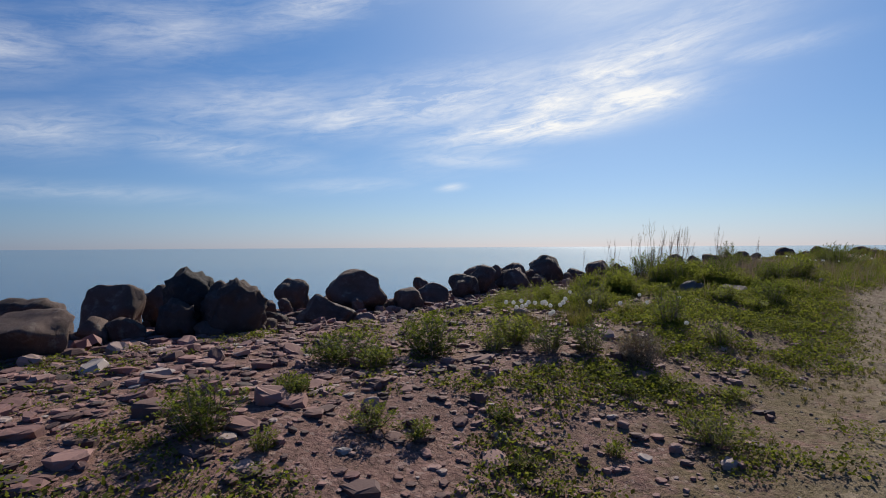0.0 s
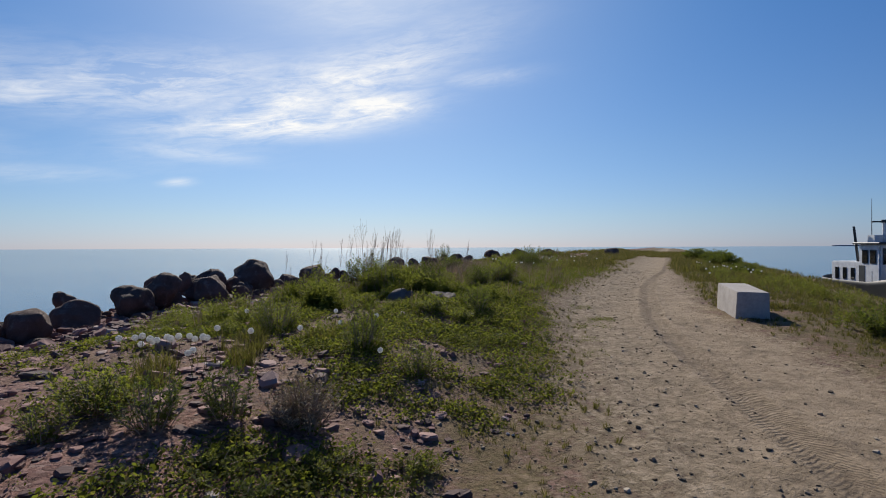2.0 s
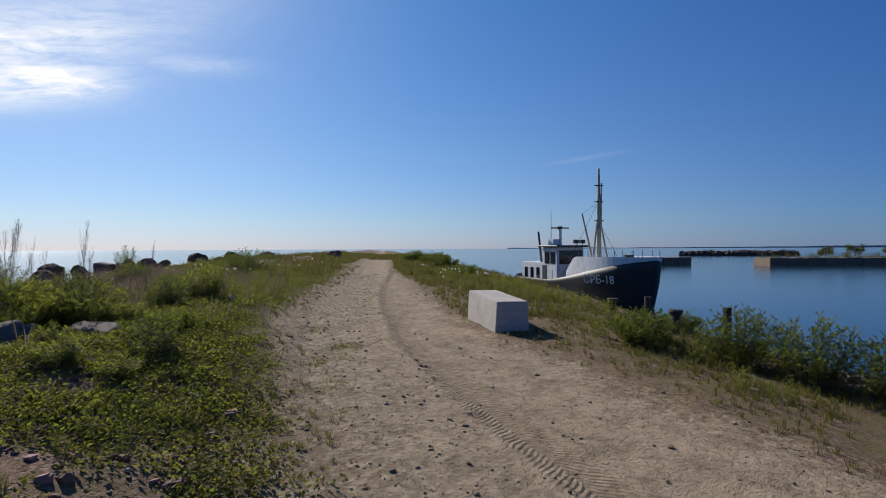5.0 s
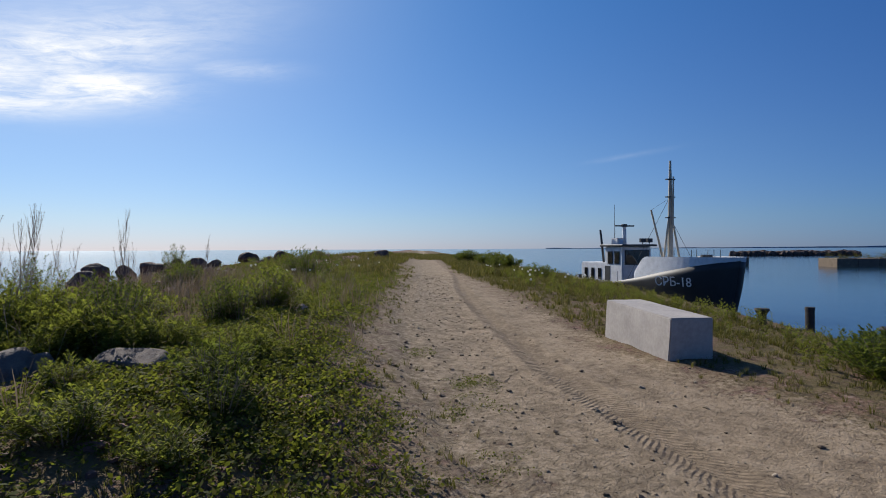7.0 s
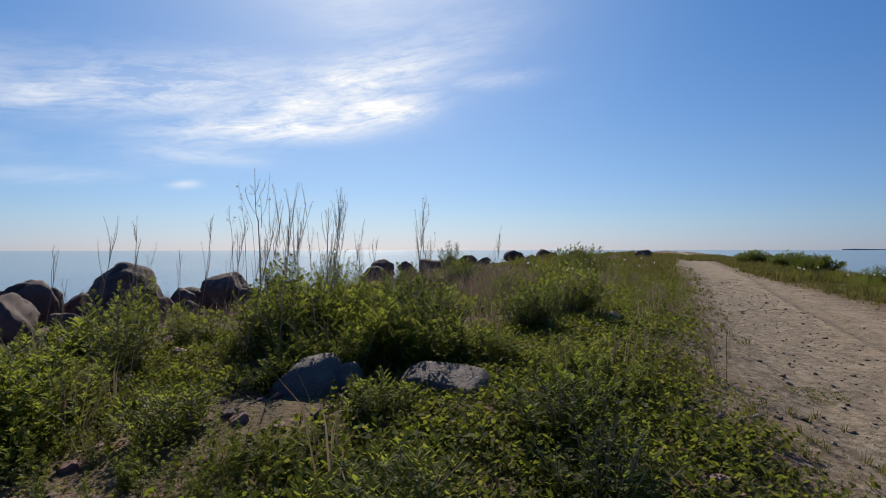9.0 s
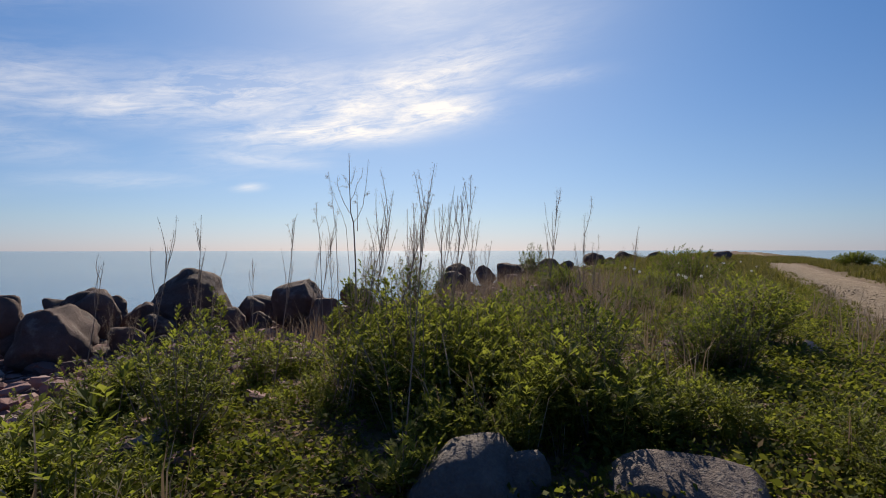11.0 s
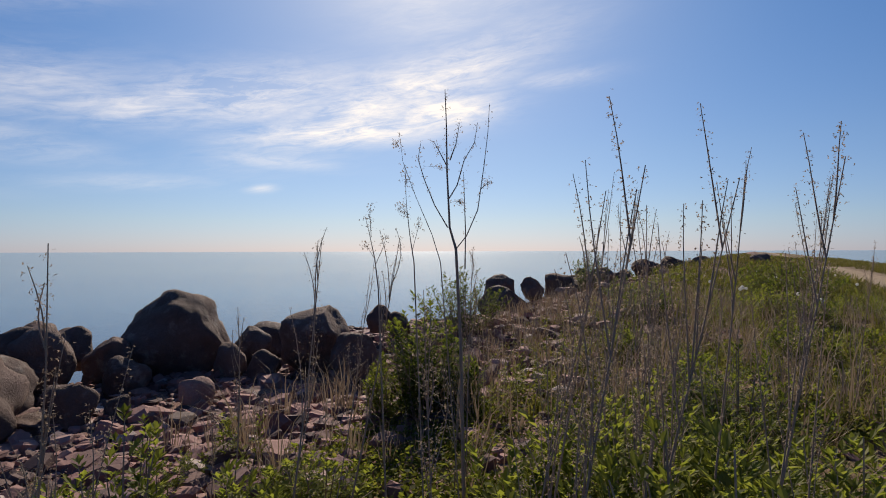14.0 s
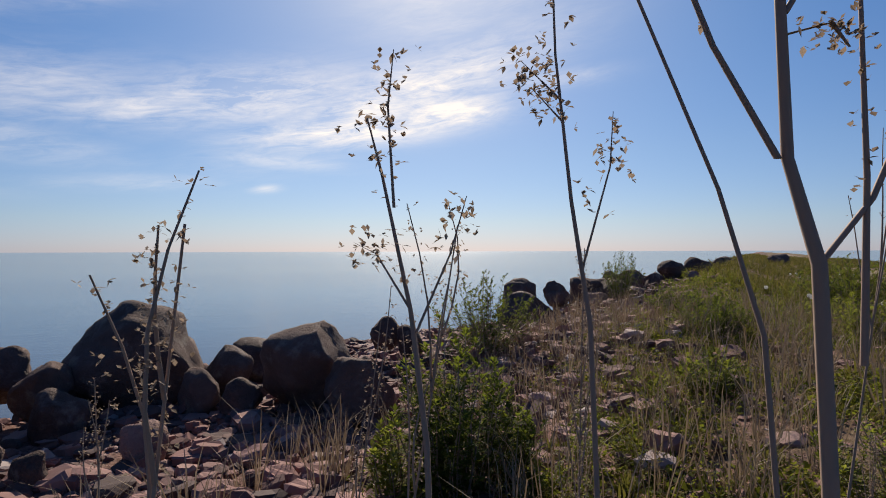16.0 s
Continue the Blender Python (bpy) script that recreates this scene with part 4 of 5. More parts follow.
# tall dry stalks of last year
def stalk(x, y, tall, seed, lean=(0, 0), branches=7, heads=1.0, thick=0.0045, open_=0.16, fork=()):
    """fork: limbs of its own, each a list of places from the root; the first is the stem."""
    r = random.Random(seed)
    root = new("dry_stalk")
    root.location = (x, y, height(x, y) - 0.02)
    seeds = Shape()

    def limb(name, pts, ra, rb):
        n = len(pts) - 1
        sh = Shape()
        sh.rod(pts, [ra + (rb - ra) * i / n for i in range(n + 1)], 6)
        ob = new(name, tris_mesh(name, *sh.arrays(), stalk_mat, True))
        ob.parent = root

    def curve(a, b, bend, n):
        return [a.lerp(b, i / n) + Vector((bend * math.sin(i / n * 3.14), bend * 0.6 * math.sin(i / n * 4), 0)) for i in range(n + 1)]

    def tufted(pts, start, many):
        for _ in range(int(many * heads)):
            f = start + (1 - start) * r.random()
            k = min(int(f * (len(pts) - 1)), len(pts) - 2)
            c = pts[k].lerp(pts[k + 1], f * (len(pts) - 1) - k) + Vector((r.gauss(0, 0.008), r.gauss(0, 0.008), r.gauss(0, 0.006)))
            for _ in range(3):
                w = Vector((r.gauss(0, 1), r.gauss(0, 1), r.gauss(0.5, 1))).normalized()
                seeds.leaf(c, w, r.uniform(0.004, 0.010) * 0.75, r.uniform(0.003, 0.006) * 0.8)

    if fork:
        for i, pts in enumerate(fork):
            pts = [Vector(p) for p in pts]
            limb("stem" if i == 0 else "branch", pts, thick if i == 0 else thick * 0.34, thick * (0.16 if i == 0 else 0.1))
            tufted(pts, 0.7 if i == 0 else 0.3, 34)
    else:
        tip = Vector((lean[0] + r.gauss(0.05, 0.07) * tall, lean[1] + r.gauss(0, 0.04) * tall, tall * 0.95))
        main = curve(Vector(), tip, r.gauss(0, 0.02), 5)
        limb("stem", main, thick, thick * 0.25)
        tufted(main, 0.6, 75)
        for i in range(branches):
            f = r.uniform(0.4, 0.9)
            k = min(int(f * 5), 4)
            a = main[k].lerp(main[k + 1], f * 5 - k)
            ang = i * 2.4 + r.uniform(-0.5, 0.5)
            l = tall * r.uniform(0.14, 0.36) * (1.2 - f * 0.6)
            b = a + Vector((math.cos(ang) * l * open_, math.sin(ang) * l * open_, l))
            pts = curve(a, b, r.gauss(0, 0.015), 4)
            limb("branch", pts, thick * 0.5, thick * 0.18)
            tufted(pts, 0.3, 28)
    ob = new("seed_head", tris_mesh("seed_head", *seeds.arrays(), seed_mat))
    ob.parent = root
    ob["kind"] = "stuff"
    return tagged(root, "tall dry brown weed stalk with seed heads", "dry stalk", "dry stalks on the bank")


r_ = random.Random(404)
# foot, height of the tip, lean, branches, heads, slighter stems beside it
for i, (x, y, top, lean, many, heads, beside) in enumerate((
        (4.05, 14.05, 1.69, 0.08, 4, 0.7, 1), (4.26, 14.1, 1.80, 0.12, 5, 0.8, 2), (4.88, 14.58, 1.82, 0.02, 5, 1.0, 0), (5.24, 13.62, 1.95, 0.10, 7, 1.5, 2),
        (5.42, 13.70, 1.94, 0.10, 7, 1.2, 2), (5.80, 13.70, 2.00, 0.13, 7, 1.6, 3), (7.22, 14.70, 2.12, 0.03, 9, 1.8, 0), (6.70, 13.35, 1.80, 0.02, 6, 1.4, 1),
        (5.14, 14.95, 1.84, 0.07, 6, 0.9, 1), (5.85, 15.35, 1.80, 0.02, 6, 1.7, 1), (5.36, 13.88, 1.92, 0.06, 6, 0.8, 1), (6.00, 13.98, 2.00, 0.04, 5, 0.5, 1),
        (6.14, 14.30, 1.94, 0.06, 6, 1.0, 2), (6.12, 14.74, 2.06, 0.06, 8, 1.2, 1), (5.36, 12.76, 1.86, 0.05, 6, 1.8, 0), (6.30, 15.10, 2.18, 0.05, 2, 0.3, 0),
        (6.45, 14.9, 1.72, 0.10, 6, 1.2, 2), (6.85, 15.3, 1.66, 0.08, 5, 1.0, 1), (8.75, 15.4, 1.72, 0.02, 7, 1.5, 1), (3.62, 14.6, 1.50, 0.05, 3, 0.6, 1),
        (4.72, 15.6, 1.50, 0.03, 4, 0.7, 1), (7.7, 15.6, 1.60, 0.04, 4, 0.6, 1))):
    foot = height(x, y)
    stalk(x, y, top - foot, 100 + i, (lean * 1.3, r_.uniform(-0.05, 0.05)), many + 1, heads * 1.4)
    for k in range(beside):
        a = r_.uniform(0, 6.28)
        stalk(x + 0.13 * math.cos(a), y + 0.13 * math.sin(a), (top - foot) * r_.uniform(0.62, 0.92), 200 + 5 * i + k, (lean * r_.uniform(0.6, 2.4), r_.gauss(0, 0.05)), r_.randint(3, 6), 1.2, 0.0032)
# thin bare stems low among the herbs
for i in range(34):
    x, y = r_.uniform(6.2, 9.2), r_.uniform(14.6, 18.6)
    stalk(x, y, r_.uniform(0.45, 1.1), 400 + i, (r_.gauss(0.05, 0.12), r_.gauss(0, 0.1)), r_.randint(2, 4), 0.35, 0.003, 0.4)
stalk(5.491, 14.436, 1.7, 90, thick=0.0075, fork=(((0.000, 0.000, 0.000), (-0.007, 0.002, 0.458), (-0.014, 0.004, 0.917), (-0.029, 0.007, 1.232), (-0.048, 0.014, 1.302), (-0.056, 0.016, 1.484), (-0.058, 0.016, 1.647), (-0.062, 0.017, 1.755)), ((-0.054, 0.016, 1.302), (-0.095, 0.029, 1.376), (-0.127, 0.040, 1.461), (-0.146, 0.046, 1.527), (-0.137, 0.043, 1.581)), ((-0.027, 0.007, 1.234), (0.004, -0.004, 1.275), (0.039, -0.016, 1.360), (0.058, -0.023, 1.499), (0.071, -0.028, 1.615), (0.076, -0.030, 1.708)), ((-0.050, 0.014, 1.397), (-0.025, 0.005, 1.441), (-0.003, -0.003, 1.523), (0.029, -0.014, 1.581), (0.039, -0.017, 1.646)), ((-0.001, -0.002, 1.166), (0.001, -0.003, 1.290), (-0.003, -0.002, 1.414), (-0.005, -0.002, 1.484)), ((-0.127, 0.040, 1.504), (-0.087, 0.026, 1.501), (-0.058, 0.016, 1.499)), ((-0.058, 0.016, 1.507), (-0.081, 0.024, 1.554), (-0.098, 0.030, 1.585)), ((-0.047, 0.012, 1.523), (-0.028, 0.006, 1.577), (-0.017, 0.002, 1.647)), ((0.049, -0.020, 1.429), (0.078, -0.030, 1.456)), ((-0.050, 0.014, 1.383), (-0.021, 0.004, 1.391), (-0.010, 0.000, 1.375))))
stalk(5.491, 14.408, 1.7, 91, thick=0.0024, fork=(((0.000, 0.000, 0.000), (-0.042, 0.014, 0.595), (-0.085, 0.028, 1.190), (-0.111, 0.037, 1.280), (-0.161, 0.053, 1.404), (-0.200, 0.066, 1.517), (-0.210, 0.069, 1.610)), ((-0.195, 0.064, 1.505), (-0.188, 0.062, 1.438)), ((-0.210, 0.069, 1.558), (-0.221, 0.073, 1.580))))
stalk(5.384, 14.513, 1.7, 92, thick=0.0032, fork=(((0.000, 0.000, 0.000), (-0.020, 0.006, 0.596), (-0.041, 0.013, 1.191), (-0.054, 0.017, 1.281), (-0.065, 0.020, 1.387), (-0.069, 0.021, 1.510)), ((-0.062, 0.019, 1.355), (-0.089, 0.028, 1.383)), ((-0.059, 0.019, 1.338), (-0.081, 0.026, 1.363)), ((-0.046, 0.015, 1.232), (-0.027, 0.008, 1.306), (-0.025, 0.007, 1.346))))
stalk(5.264, 14.546, 1.7, 93, thick=0.0035, fork=(((0.000, 0.000, 0.000), (-0.018, 0.005, 0.562), (-0.036, 0.011, 1.125), (-0.047, 0.014, 1.222), (-0.066, 0.021, 1.319), (-0.076, 0.024, 1.359)), ((-0.047, 0.014, 1.222), (-0.070, 0.022, 1.262), (-0.085, 0.027, 1.270)), ((-0.058, 0.018, 1.295), (-0.062, 0.019, 1.367), (-0.058, 0.018, 1.408)), ((-0.043, 0.013, 1.206), (-0.020, 0.005, 1.262), (-0.009, 0.001, 1.303))))


# ---- the roadside block ----
conc = simple("weathered_concrete", (0.43, 0.395, 0.365), (0.31, 0.285, 0.265), 0.9, 3.0, 0.2, bump=0.3, dist=0.004)


def concrete_block():
    bm = bmesh.new()
    box(bm, -0.28, -0.84, -0.14, 0.28, 0.82, 0.56)
    bmesh.ops.subdivide_edges(bm, edges=bm.edges[:], cuts=5, use_grid_fill=True)
    for v in bm.verts:
        v.co += Vector((noise.noise(v.co * 4), noise.noise(v.co * 4 + Vector((5, 0, 0))), noise.noise(v.co * 4 + Vector((0, 7, 0))))) * 0.006
        v.co.x *= 1.06 - 0.15 * max(v.co.z, 0)
    hard = [e for e in bm.edges if len(e.link_faces) == 2 and e.calc_face_angle() > 1.0]
    bmesh.ops.bevel(bm, geom=hard, offset=0.012, segments=2, affect="EDGES")
    ob = part("concrete_block", bm, conc)
    ob.matrix_world = Matrix.Translation((11.82, 9.34, 0.14)) @ pose(0, 0, 0, 2.4, 0, -42.0)
    return tagged(ob, "pale grey concrete block beside the sandy road", "concrete block")


concrete_block()

# ---- harbour side ----
timber = simple("weathered_timber", (0.16, 0.14, 0.12), (0.07, 0.06, 0.052), 0.85, 5)
rust = simple("rusty_iron", (0.05, 0.042, 0.04), (0.022, 0.02, 0.02), 0.7, 9, metal=0.3)
galv = simple("galvanised_steel", (0.42, 0.43, 0.44), (0.28, 0.29, 0.3), 0.45, 12, metal=0.7)


def ring(bm, z0, r0, z1, r1, x=0, y=0, n=14):
    bmesh.ops.create_cone(bm, cap_ends=True, segments=n, radius1=r0, radius2=r1, depth=z1 - z0, matrix=Matrix.Translation((x, y, (z0 + z1) / 2)))


def bollard(x, y, top, capped, seed):
    root = new("mooring_post")
    base = height(x, y, False) - 0.25
    root.location = (x, y, base)
    h = top - base
    bm = bmesh.new()
    ring(bm, 0, 0.085, h - 0.06, 0.08)
    part("shaft", bm, rust, root, smooth=False)
    bm = bmesh.new()
    if capped:
        ring(bm, h - 0.12, 0.085, h - 0.04, 0.13)
        ring(bm, h - 0.04, 0.14, h, 0.13)
    else:
        ring(bm, h - 0.06, 0.09, h, 0.085)
    part("cap", bm, rust, root)
    tagged(root, "dark iron mooring bollard with flared cap" if capped else "dark plain round mooring pile on the quay", "bollard", "mooring posts on the quay")


bollard(16.74, 8.79, 0.29, True, 1)
bollard(17.02, 8.02, 0.34, False, 2)
bollard(14.37, 6.83, 0.35, True, 3)
bollard(15.72, 6.12, 0.31, False, 4)


def beam(name, a, b, w, h, mat, label, category, group=""):
    a, b = Vector(a), Vector(b)
    bm = bmesh.new()
    box(bm, -w / 2, 0, -h / 2, w / 2, (b - a).length, h / 2)
    bmesh.ops.bevel(bm, geom=bm.edges[:], offset=min(w, h) * 0.12, segments=1, affect="EDGES")
    ob = part(name, bm, mat)
    ob.matrix_world = Matrix.Translation(a) @ (b - a).to_track_quat("Y", "Z").to_matrix().to_4x4()
    return tagged(ob, label, category, group)


for i in range(12):
    a, b = xy(8.2 + 2.1 * i, 5.35), xy(10.25 + 2.1 * i, 5.35)
    beam("quay_beam", (*a, -0.42), (*b, -0.42), 0.26, 0.24, palestone, "pale worn quay edge beam below the grass", "quay edge", "quay edge beams")


def gangway():
    root = new("metal_gangway")
    root.location = (*xy(10.6, 5.4), -0.12)
    for k, (dx, dz) in enumerate(((0, 0.0), (0, 0.32), (0.8, 0.0))):
        bm = bmesh.new()
        box(bm, dx - 0.03, -0.5, dz - 0.03, dx + 0.03, 6.0, dz + 0.03)
        part("rail", bm, galv, root)
    for k in range(5):
        bm = bmesh.new()
        box(bm, -0.02, k * 1.4 - 0.02, 0.0, 0.02, k * 1.4 + 0.02, 0.32)
        part("rail_post", bm, galv, root)
    for k in range(16):
        bm = bmesh.new()
        box(bm, 0.03, -0.4 + k * 0.4, -0.02, 0.77, -0.1 + k * 0.4, 0.02)
        part("tread", bm, galv, root)
    root.rotation_euler = (radians(-5), 0, radians(-112))
    tagged(root, "grey metal gangway reaching over the harbour water", "gangway")


gangway()


# the boat: x to starboard, y to the bow, z from the waterline
def gloss(name, color, rough=0.45):
    return simple(name, color, tuple(c * 0.75 for c in color), rough, 3.0, bump=0.05)


black = gloss("black_hull_paint", (0.018, 0.019, 0.022), 0.55)
white = gloss("white_boat_paint", (0.72, 0.73, 0.74), 0.5)
grey = gloss("grey_deck_paint", (0.16, 0.17, 0.18), 0.7)
buff = gloss("buff_mast_paint", (0.46, 0.40, 0.30), 0.6)
steel = gloss("dark_fittings", (0.04, 0.042, 0.045), 0.5)
pane_m, tt_ = material("window_glass")
finish(tt_, (0.012, 0.014, 0.016), 0.06)
letter_m = gloss("white_lettering", (0.75, 0.75, 0.74), 0.6)


def half_beam(y, z):
    f = (y + 7.9) / 15.8
    full = 2.3 * min(1.0, (f / 0.12) ** 0.5 if f < 0.12 else 1.0) * (1 - max(0, (f - 0.55) / 0.45) ** 3.6) ** 0.55
    flare = 0.62 + 0.38 * min(max((z + 0.8) / 2.4, 0), 1) ** 0.8
    return max(full * flare, 0.02)


def sheer(y):
    return 1.6 + 1.6 * max(0, (y + 1.0) / 8.9) ** 1.1 + 0.25 * max(0, (-y - 4) / 4) ** 1.5


def loft(rows, close=False):
    bm = bmesh.new()
    made = [[bm.verts.new(p) for p in r] for r in rows]
    for a, b in zip(made, made[1:]):
        for i in range(len(a) - 1):
            bm.faces.new((a[i], a[i + 1], b[i + 1], b[i]))
    bmesh.ops.recalc_face_normals(bm, faces=bm.faces[:])
    return bm


def boat():
    root = new("fishing_boat")
    ys = [-7.9 + 15.8 * i / 40 for i in range(41)]
    rake = lambda y, z: (y if y < 2 else 2 + (y - 2) * 0.87) + 0.55 * max(0, (y - 4) / 4) * (z / 3.0)
    rows = []
    for y in ys:
        top = sheer(y)
        side = [(half_beam(y, z), rake(y, z), z) for z in [-0.9 + (top + 0.9) * k / 9 for k in range(10)]]
        rows.append([(-p[0], p[1], p[2]) for p in reversed(side)] + [(0.0, y, -1.2)] + side)
    rows = [r[:10] + r[11:] for r in rows]
    bm = loft(rows)
    bm.faces.new([v for v in bm.verts][:20][::-1])
    bmesh.ops.solidify(bm, geom=bm.faces[:], thickness=0.06)
    part("hull", bm, black, root, "black painted steel hull", smooth=True)
    bm = loft([[(-half_beam(y, 1) + 0.05, rake(y, 1), min(sheer(y) - 0.75, 1.6)), (half_beam(y, 1) - 0.05, rake(y, 1), min(sheer(y) - 0.75, 1.6))] for y in ys])
    part("deck", bm, grey, root)
    fore = [y for y in ys if y > 0.9]
    for sgn in (-1, 1):
        bm = loft([[(sgn * half_beam(y, z) * k, rake(y, z), z) for z, k in ((sheer(y) - 0.02, 1.0), (sheer(y) + (3.42 - sheer(y)) * min(1, (y - 0.8) / 1.3), 0.97))] for y in fore])
        bmesh.ops.solidify(bm, geom=bm.faces[:], thickness=0.05)
        part("bow_bulwark", bm, white, root, "white painted bow bulwark")
        bm = loft([[(sgn * (half_beam(y, z) + 0.05), rake(y, z), z) for z in (sheer(y) * 0.45, sheer(y) * 0.45 + 0.07)] for y in ys if -7 < y < -1.0])
        bmesh.ops.solidify(bm, geom=bm.faces[:], thickness=0.08)
        part("rubbing_strake", bm, galv, root, "worn grey rubbing strake")
    bm = loft([[(-half_beam(y, 3) * 0.9, rake(y, 3), 3.2), (half_beam(y, 3) * 0.9, rake(y, 3), 3.2)] for y in fore if y > 1.9])
    part("foredeck", bm, white, root)
    # deckhouse and wheelhouse
    bm = bmesh.new()
    box(bm, -1.25, -6.6, 0.75, 1.25, -3.2, 2.9)
    bmesh.ops.bevel(bm, geom=bm.edges[:], offset=0.06, segments=2, affect="EDGES")
    part("deckhouse", bm, white, root)
    bm = bmesh.new()
    box(bm, -1.3, -3.4, 0.75, 1.3, -1.3, 4.1)
    bmesh.ops.bevel(bm, geom=bm.edges[:], offset=0.08, segments=2, affect="EDGES")
    house = part("wheelhouse", bm, white, root)
    bm = bmesh.new()
    box(bm, -1.55, -3.7, 4.1, 1.55, -0.95, 4.26)
    bmesh.ops.bevel(bm, geom=bm.edges[:], offset=0.04, segments=1, affect="EDGES")
    part("wheelhouse_roof", bm, steel, root, "dark overhanging roof")

    def window(x0, y0, z0, x1, y1, z1):
        bm = bmesh.new()
        box(bm, x0, y0, z0, x1, y1, z1)
        w = part("window", bm, steel, house)
        bm = bmesh.new()
        px, py = (0.02, 0.0) if abs(x1 - x0) < 0.2 else (0.0, 0.02)
        dx, dy = (0.0, 0.06) if px else (0.06, 0.0)
        box(bm, x0 + dx - px, y0 + dy - py, z0 + 0.06, x1 - dx + px, y1 - dy + py, z1 - 0.06)
        part("pane", bm, pane_m, w)

    window(-1.1, -1.33, 2.75, 1.1, -1.27, 3.85)
    for sgn in (-1, 1):
        for y in (-2.2, -3.0):
            window(sgn * 1.3 - 0.03, y, 2.8, sgn * 1.3 + 0.03, y + 0.6, 3.75)
        bm = bmesh.new()
        box(bm, sgn * 1.3 - 0.02, -3.35, 0.95, sgn * 1.3 + 0.02, -2.75, 2.65)
        part("door", bm, steel, house, "dark side door")
        for y in (-4.1, -5.0, -5.9):
            bm = bmesh.new()
            box(bm, sgn * 1.25 - 0.03, y - 0.2, 1.6, sgn * 1.25 + 0.03, y + 0.2, 2.45)
            part("deckhouse_window", bm, pane_m, root, "dark narrow deckhouse window")

    def pole(name, pts, radii, mat, label=""):
        sh = Shape()
        sh.rod([Vector(p) for p in pts], radii, 8)
        ob = new(name, tris_mesh(name, *sh.arrays(), mat))
        ob.parent = root
        if label:
            ob["label"] = label
        return ob

    # roof gear
    pole("radar_mast", [(0.1, -2.6, 4.2), (0.1, -2.6, 5.6)], [0.16, 0.13], white)
    bm = bmesh.new()
    ring(bm, 5.6, 0.24, 5.8, 0.2, 0.1, -2.6)
    part("radar_base", bm, steel, root)
    bm = bmesh.new()
    box(bm, -0.75, -2.68, 5.62, 0.95, -2.52, 5.72)
    part("radar_bar", bm, steel, root)
    pole("aerial", [(0.75, -2.9, 4.2), (0.75, -2.9, 7.3)], [0.03, 0.012], steel)
    pole("exhaust_pipe", [(1.0, -3.9, 2.8), (1.25, -4.0, 5.4)], [0.10, 0.08], steel)
    for x in (-0.6, -1.2):
        bm = bmesh.new()
        box(bm, x - 0.22, -1.5, 4.4, x + 0.22, -1.3, 4.7)
        part("searchlight", bm, steel, root)
        pole("lamp_bracket", [(x, -1.4, 4.2), (x, -1.4, 4.45)], [0.03, 0.03], steel)
    bm = bmesh.new()
    box(bm, 0.35, -3.1, 4.26, 0.9, -2.4, 4.75)
    part("roof_box", bm, white, root)
    # mast, derrick and stays
    pole("mast", [(0, 2.1, 1.0), (0, 2.1, 6.0), (0, 2.1, 9.9)], [0.2, 0.16, 0.07], buff, "buff painted mast")
    for sgn in (-1, 1):
        pole("mast_leg", [(sgn * 1.05, 2.3, 1.2), (sgn * 0.1, 2.1, 6.2)], [0.09, 0.06], buff)
    pole("topmast", [(0.0, 2.32, 5.4), (-0.05, 2.34, 8.8)], [0.07, 0.05], buff)
    pole("derrick", [(0.15, 1.9, 2.2), (0.75, 1.1, 6.6)], [0.09, 0.06], buff)
    for z in (6.0, 7.4, 8.6):
        bm = bmesh.new()
        box(bm, -0.35, 2.0, z, 0.35, 2.2, z + 0.07)
        part("crosstree", bm, steel, root)
    for a, b in (((0, 2.1, 7.5), (-1.7, -0.3, 1.7)), ((0, 2.1, 7.5), (1.7, -0.3, 1.7)), ((0, 2.1, 6.0), (-1.9, 2.6, 2.4)), ((0.75, 1.1, 6.6), (0, 2.1, 7.4))):
        pole("stay", [a, b], [0.014, 0.014], steel)
    # bow rails
    for sgn in (-1, 1):
        pts = [(sgn * half_beam(y, 3) * 0.88, rake(y, 3), 3.85) for y in fore if 2 < y < 7.4]
        pole("bow_rail", pts, [0.02] * len(pts), steel)
        for p in pts[::3]:
            pole("rail_post", [(p[0], p[1], p[2] - 0.5), p], [0.018, 0.018], steel)
        pts = [(sgn * 1.9, y, 2.35) for y in (-1.1, 0.6)]
        pole("side_rail", pts, [0.025] * 2, galv)
        for p in pts:
            pole("rail_post", [(p[0], p[1], 1.4), p], [0.02, 0.02], galv)
        pts = [(sgn * 1.9, y, 2.3) for y in (-7.3, -4.2)]
        pole("side_rail", pts, [0.025] * 2, steel)
    bm = bmesh.new()
    ring(bm, 3.0, 0.35, 3.55, 0.35, 0, 5.2)
    part("windlass", bm, steel, root)
    # registration on the bow, on both sides
    for sgn in (1, -1):
        txt = bpy.data.curves.new("registration", "FONT")
        txt.body, txt.size, txt.extrude, txt.align_x = "СРБ-18", 0.80, 0.012, "CENTER"
        txt.materials.append(letter_m)
        y, z = 5.0, 1.62
        b0, b1 = half_beam(y - 1.0, z + 0.3), half_beam(y + 1.0, z + 0.3)
        ob = new("registration", txt)
        along = Vector((sgn * (b1 - b0), 2.0, 0)).normalized()
        up = Vector((sgn * 0.12, 0, 1)).normalized()
        xdir = along * sgn
        out = xdir.cross(up)
        if out.x * sgn < 0:
            xdir = -xdir
            out = xdir.cross(up)
        m3 = Matrix((xdir, up, out)).transposed()
        ob.matrix_world = Matrix.Translation(Vector((sgn * (half_beam(y, z + 0.3) + 0.07), rake(y, z), z))) @ m3.to_4x4()
        ob.parent = root
        ob["label"] = "white registration letters"
        me = bpy.data.meshes.new_from_object(ob)
        solid = new("registration", me)
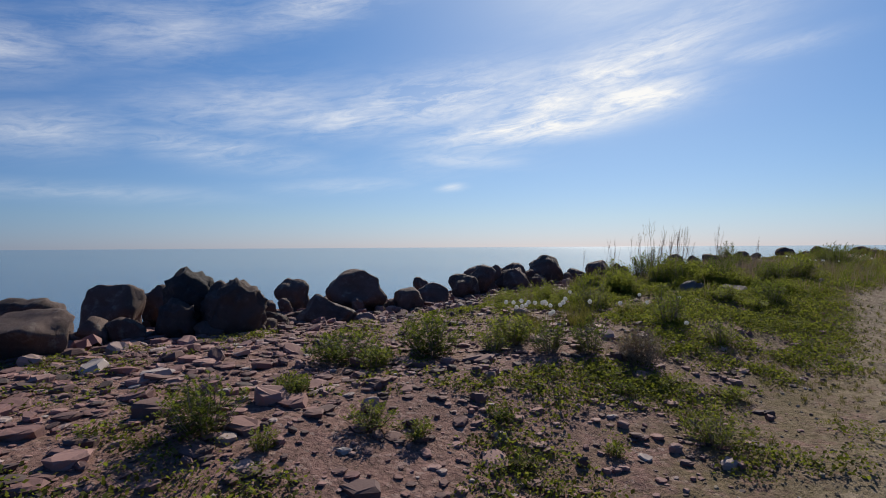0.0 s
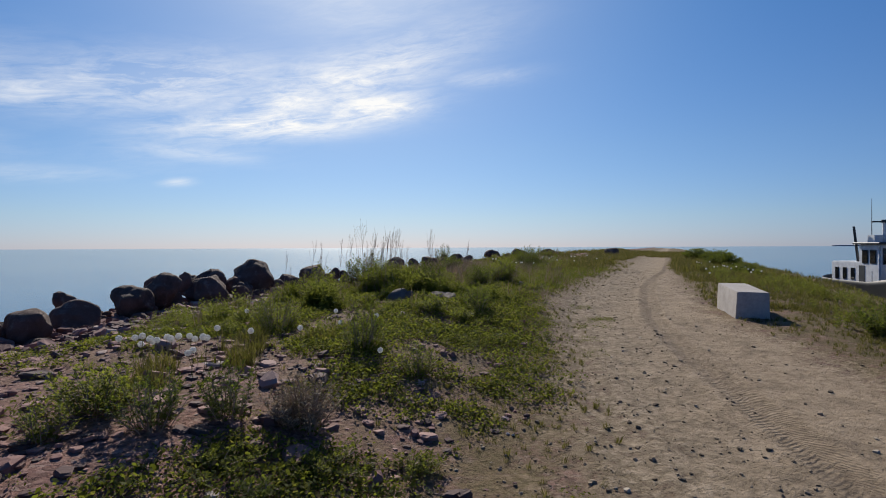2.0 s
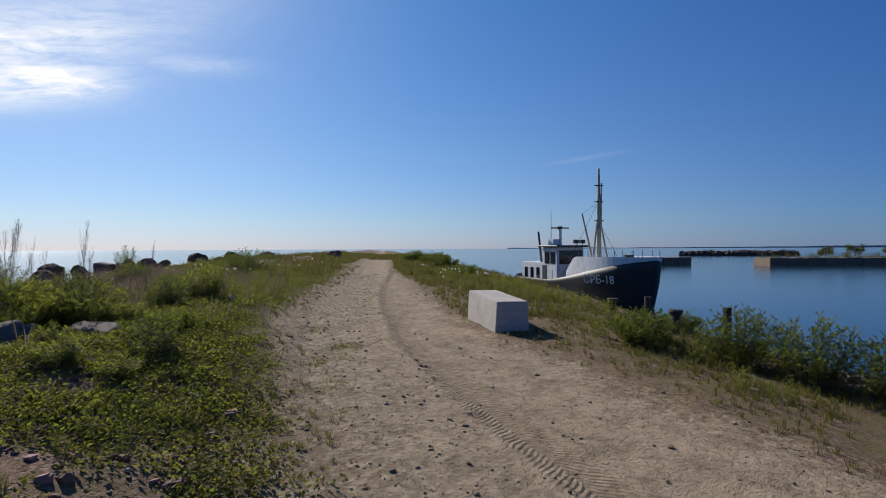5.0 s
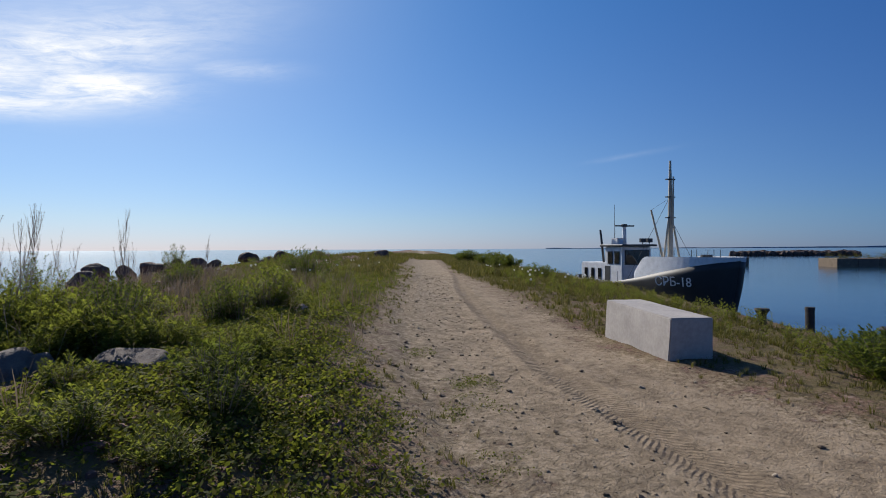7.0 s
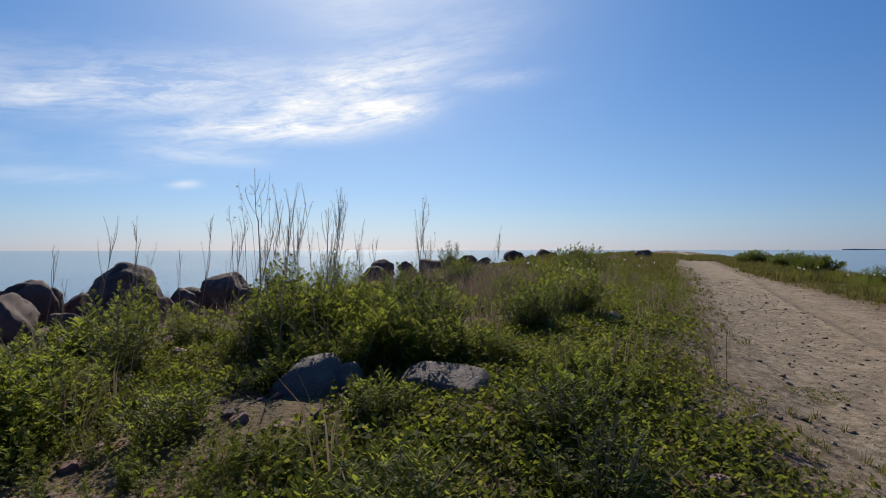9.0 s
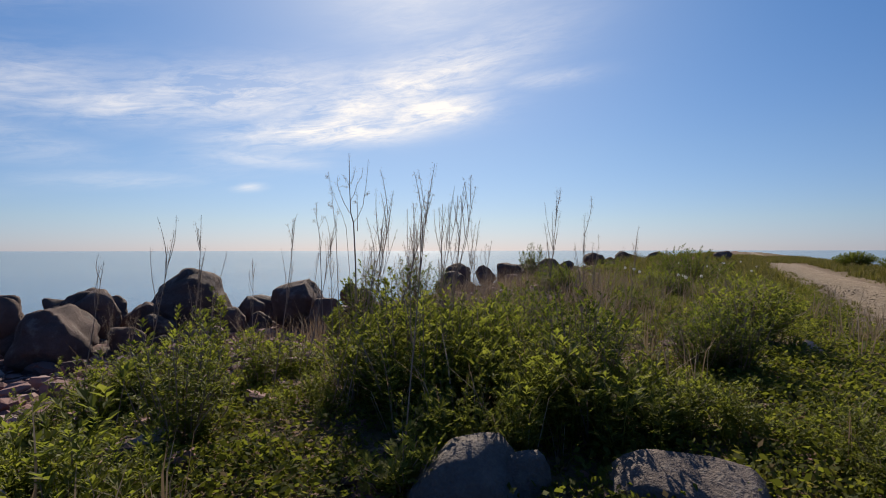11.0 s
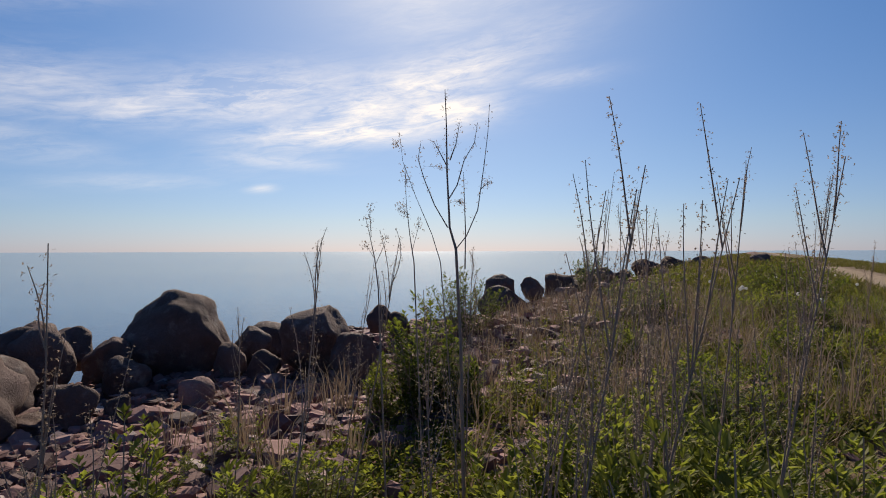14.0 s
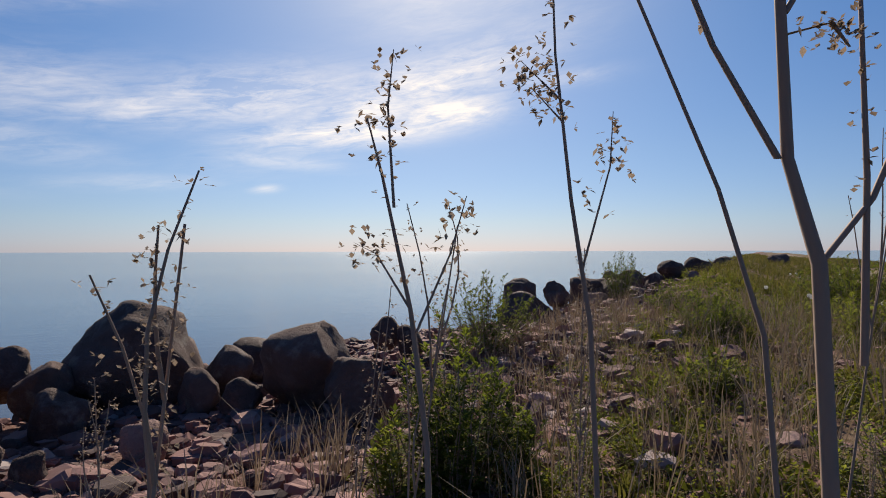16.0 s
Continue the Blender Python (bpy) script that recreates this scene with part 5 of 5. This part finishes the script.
        solid.matrix_world = ob.matrix_world.copy()
        solid.parent = root
        solid["label"] = "white registration letters"
        bpy.data.objects.remove(ob)
    root.matrix_world = pose(*xy(46.4, 13.9), SEA, 0, 0, 148.2)
    tagged(root, "black and white fishing boat moored at the quay", "boat")


boat()

# ---- far works ----
stonework = rock_material("old_masonry", (0.24, 0.185, 0.13), (0.10, 0.08, 0.06), 0.15)


def pier(a, b, width, top, label):
    a, b = Vector((*a, 0)), Vector((*b, 0))
    n = max(int((b - a).length / 4), 1)
    root = new("pier")
    for i in range(n):
        p, r = a.lerp(b, i / n), a.lerp(b, (i + 1) / n)
        bm = bmesh.new()
        box(bm, -width / 2, 0.02, SEA - 1.5, width / 2, (r - p).length - 0.02, top - (0.05 if i % 2 else 0))
        bmesh.ops.bevel(bm, geom=bm.edges[:], offset=0.08, segments=1, affect="EDGES")
        ob = part("pier_section", bm, stonework, root)
        ob.matrix_world = Matrix.Translation(p) @ (r - p).to_track_quat("Y", "Z").to_matrix().to_4x4()
    return tagged(root, label, "pier")


PIER_A, PIER_B = (140.2, 15.4, -0.77), (191.9, -56.0)
pier((140.2, 15.4), (191.9, -56.0), 6.0, -0.77, 'old sandstone pier across the harbour water')
pier((143.1, 31.8), (114.5, 50.2), 5.0, -0.72, 'dark masonry mole head behind the boat')


tree_mat = island_material("tree_leaves", ((0.0, (0.025, 0.035, 0.012)), (1.0, (0.06, 0.07, 0.02))), 0.8, 0.25, 0.1)


def tree(x, y, z, tall, seed):
    r = random.Random(seed)
    root = new("tree")
    root.location = (x, y, z)
    sh, cr = Shape(), Shape()
    sh.rod([Vector(), Vector((0.1, 0, tall * 0.4)), Vector((0, 0.1, tall * 0.85))], [0.13, 0.1, 0.03], 6)
    for i in range(16):
        a, f = i * 2.4, r.uniform(0.02, 0.7)
        tip = Vector((math.cos(a) * tall * 0.45 * r.uniform(0.4, 1.1), math.sin(a) * tall * 0.45, tall * min(0.95, f + 0.2)))
        sh.rod([Vector((0, 0, tall * f)), tip], [0.05, 0.015], 4)
        for _ in range(90):
            c = tip + Vector((r.gauss(0, 0.09), r.gauss(0, 0.09), r.gauss(0, 0.08))) * tall
            w = Vector((r.gauss(0, 1), r.gauss(0, 1), r.gauss(0, 1))).normalized()
            cr.leaf(c, w, 0.32, 0.2)
    for name, s_, mat in (("trunk", sh, stalk_mat), ("crown", cr, tree_mat)):
        ob = new(name, tris_mesh(name, *s_.arrays(), mat))
        ob.parent = root
        if name == "crown":
            ob["kind"] = "stuff"
    tagged(root, "small round leafy tree on the far pier", "tree", "trees on the far pier")


tree(178.5, 3.9, -1.07, 3.0, 0)
tree(183.3, -2.5, -1.07, 3.6, 1)
tree(189.2, -10.5, -1.07, 3.4, 2)
tree(196.1, -19.9, -1.07, 4.0, 3)

spots = []
for i in range(700):
    f, g = rnd.random(), rnd.uniform(-0.42, 0.42)
    spots.append((rnd.randrange(9), PIER_A[0] + (PIER_B[0] - PIER_A[0]) * f - g * 5.5, PIER_A[1] + (PIER_B[1] - PIER_A[1]) * f - g * 2.4, PIER_A[2] - 0.05, rnd.uniform(0, 6.28), rnd.uniform(0.5, 1.3), 0.0))
scattered("pier_grass", far_tufts, spots, grass_mat, "grass growing on top of the far pier", "grass")

# far breakwater of boulders and the low coast
r_ = random.Random(77)
far_rocks = stone_shapes(8, 0.8)
spots = []
for i in range(420):
    f = r_.random()
    spots.append((r_.randrange(8), 291.4 + f * 25.5 + r_.gauss(0, 1.2), 61.0 + f * -44.5 + r_.gauss(0, 1.2), SEA + r_.uniform(0.2, 1.3), r_.uniform(0, 6.3), r_.uniform(1.2, 3.2), r_.gauss(0, 0.3)))
scattered("breakwater_rocks", far_rocks, spots, granite, "far breakwater of dark boulders at sea", "breakwater")



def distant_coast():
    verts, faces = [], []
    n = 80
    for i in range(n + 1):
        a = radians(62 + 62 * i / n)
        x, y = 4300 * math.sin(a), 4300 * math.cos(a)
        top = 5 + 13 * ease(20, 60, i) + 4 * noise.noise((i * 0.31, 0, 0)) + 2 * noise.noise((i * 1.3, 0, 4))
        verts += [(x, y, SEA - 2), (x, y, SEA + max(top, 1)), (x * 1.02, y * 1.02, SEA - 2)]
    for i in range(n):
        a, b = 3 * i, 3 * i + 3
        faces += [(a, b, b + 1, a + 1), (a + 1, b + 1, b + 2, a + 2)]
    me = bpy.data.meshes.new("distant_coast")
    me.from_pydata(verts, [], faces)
    # aerial haze is painted in: land tinted blue instead of its own colour
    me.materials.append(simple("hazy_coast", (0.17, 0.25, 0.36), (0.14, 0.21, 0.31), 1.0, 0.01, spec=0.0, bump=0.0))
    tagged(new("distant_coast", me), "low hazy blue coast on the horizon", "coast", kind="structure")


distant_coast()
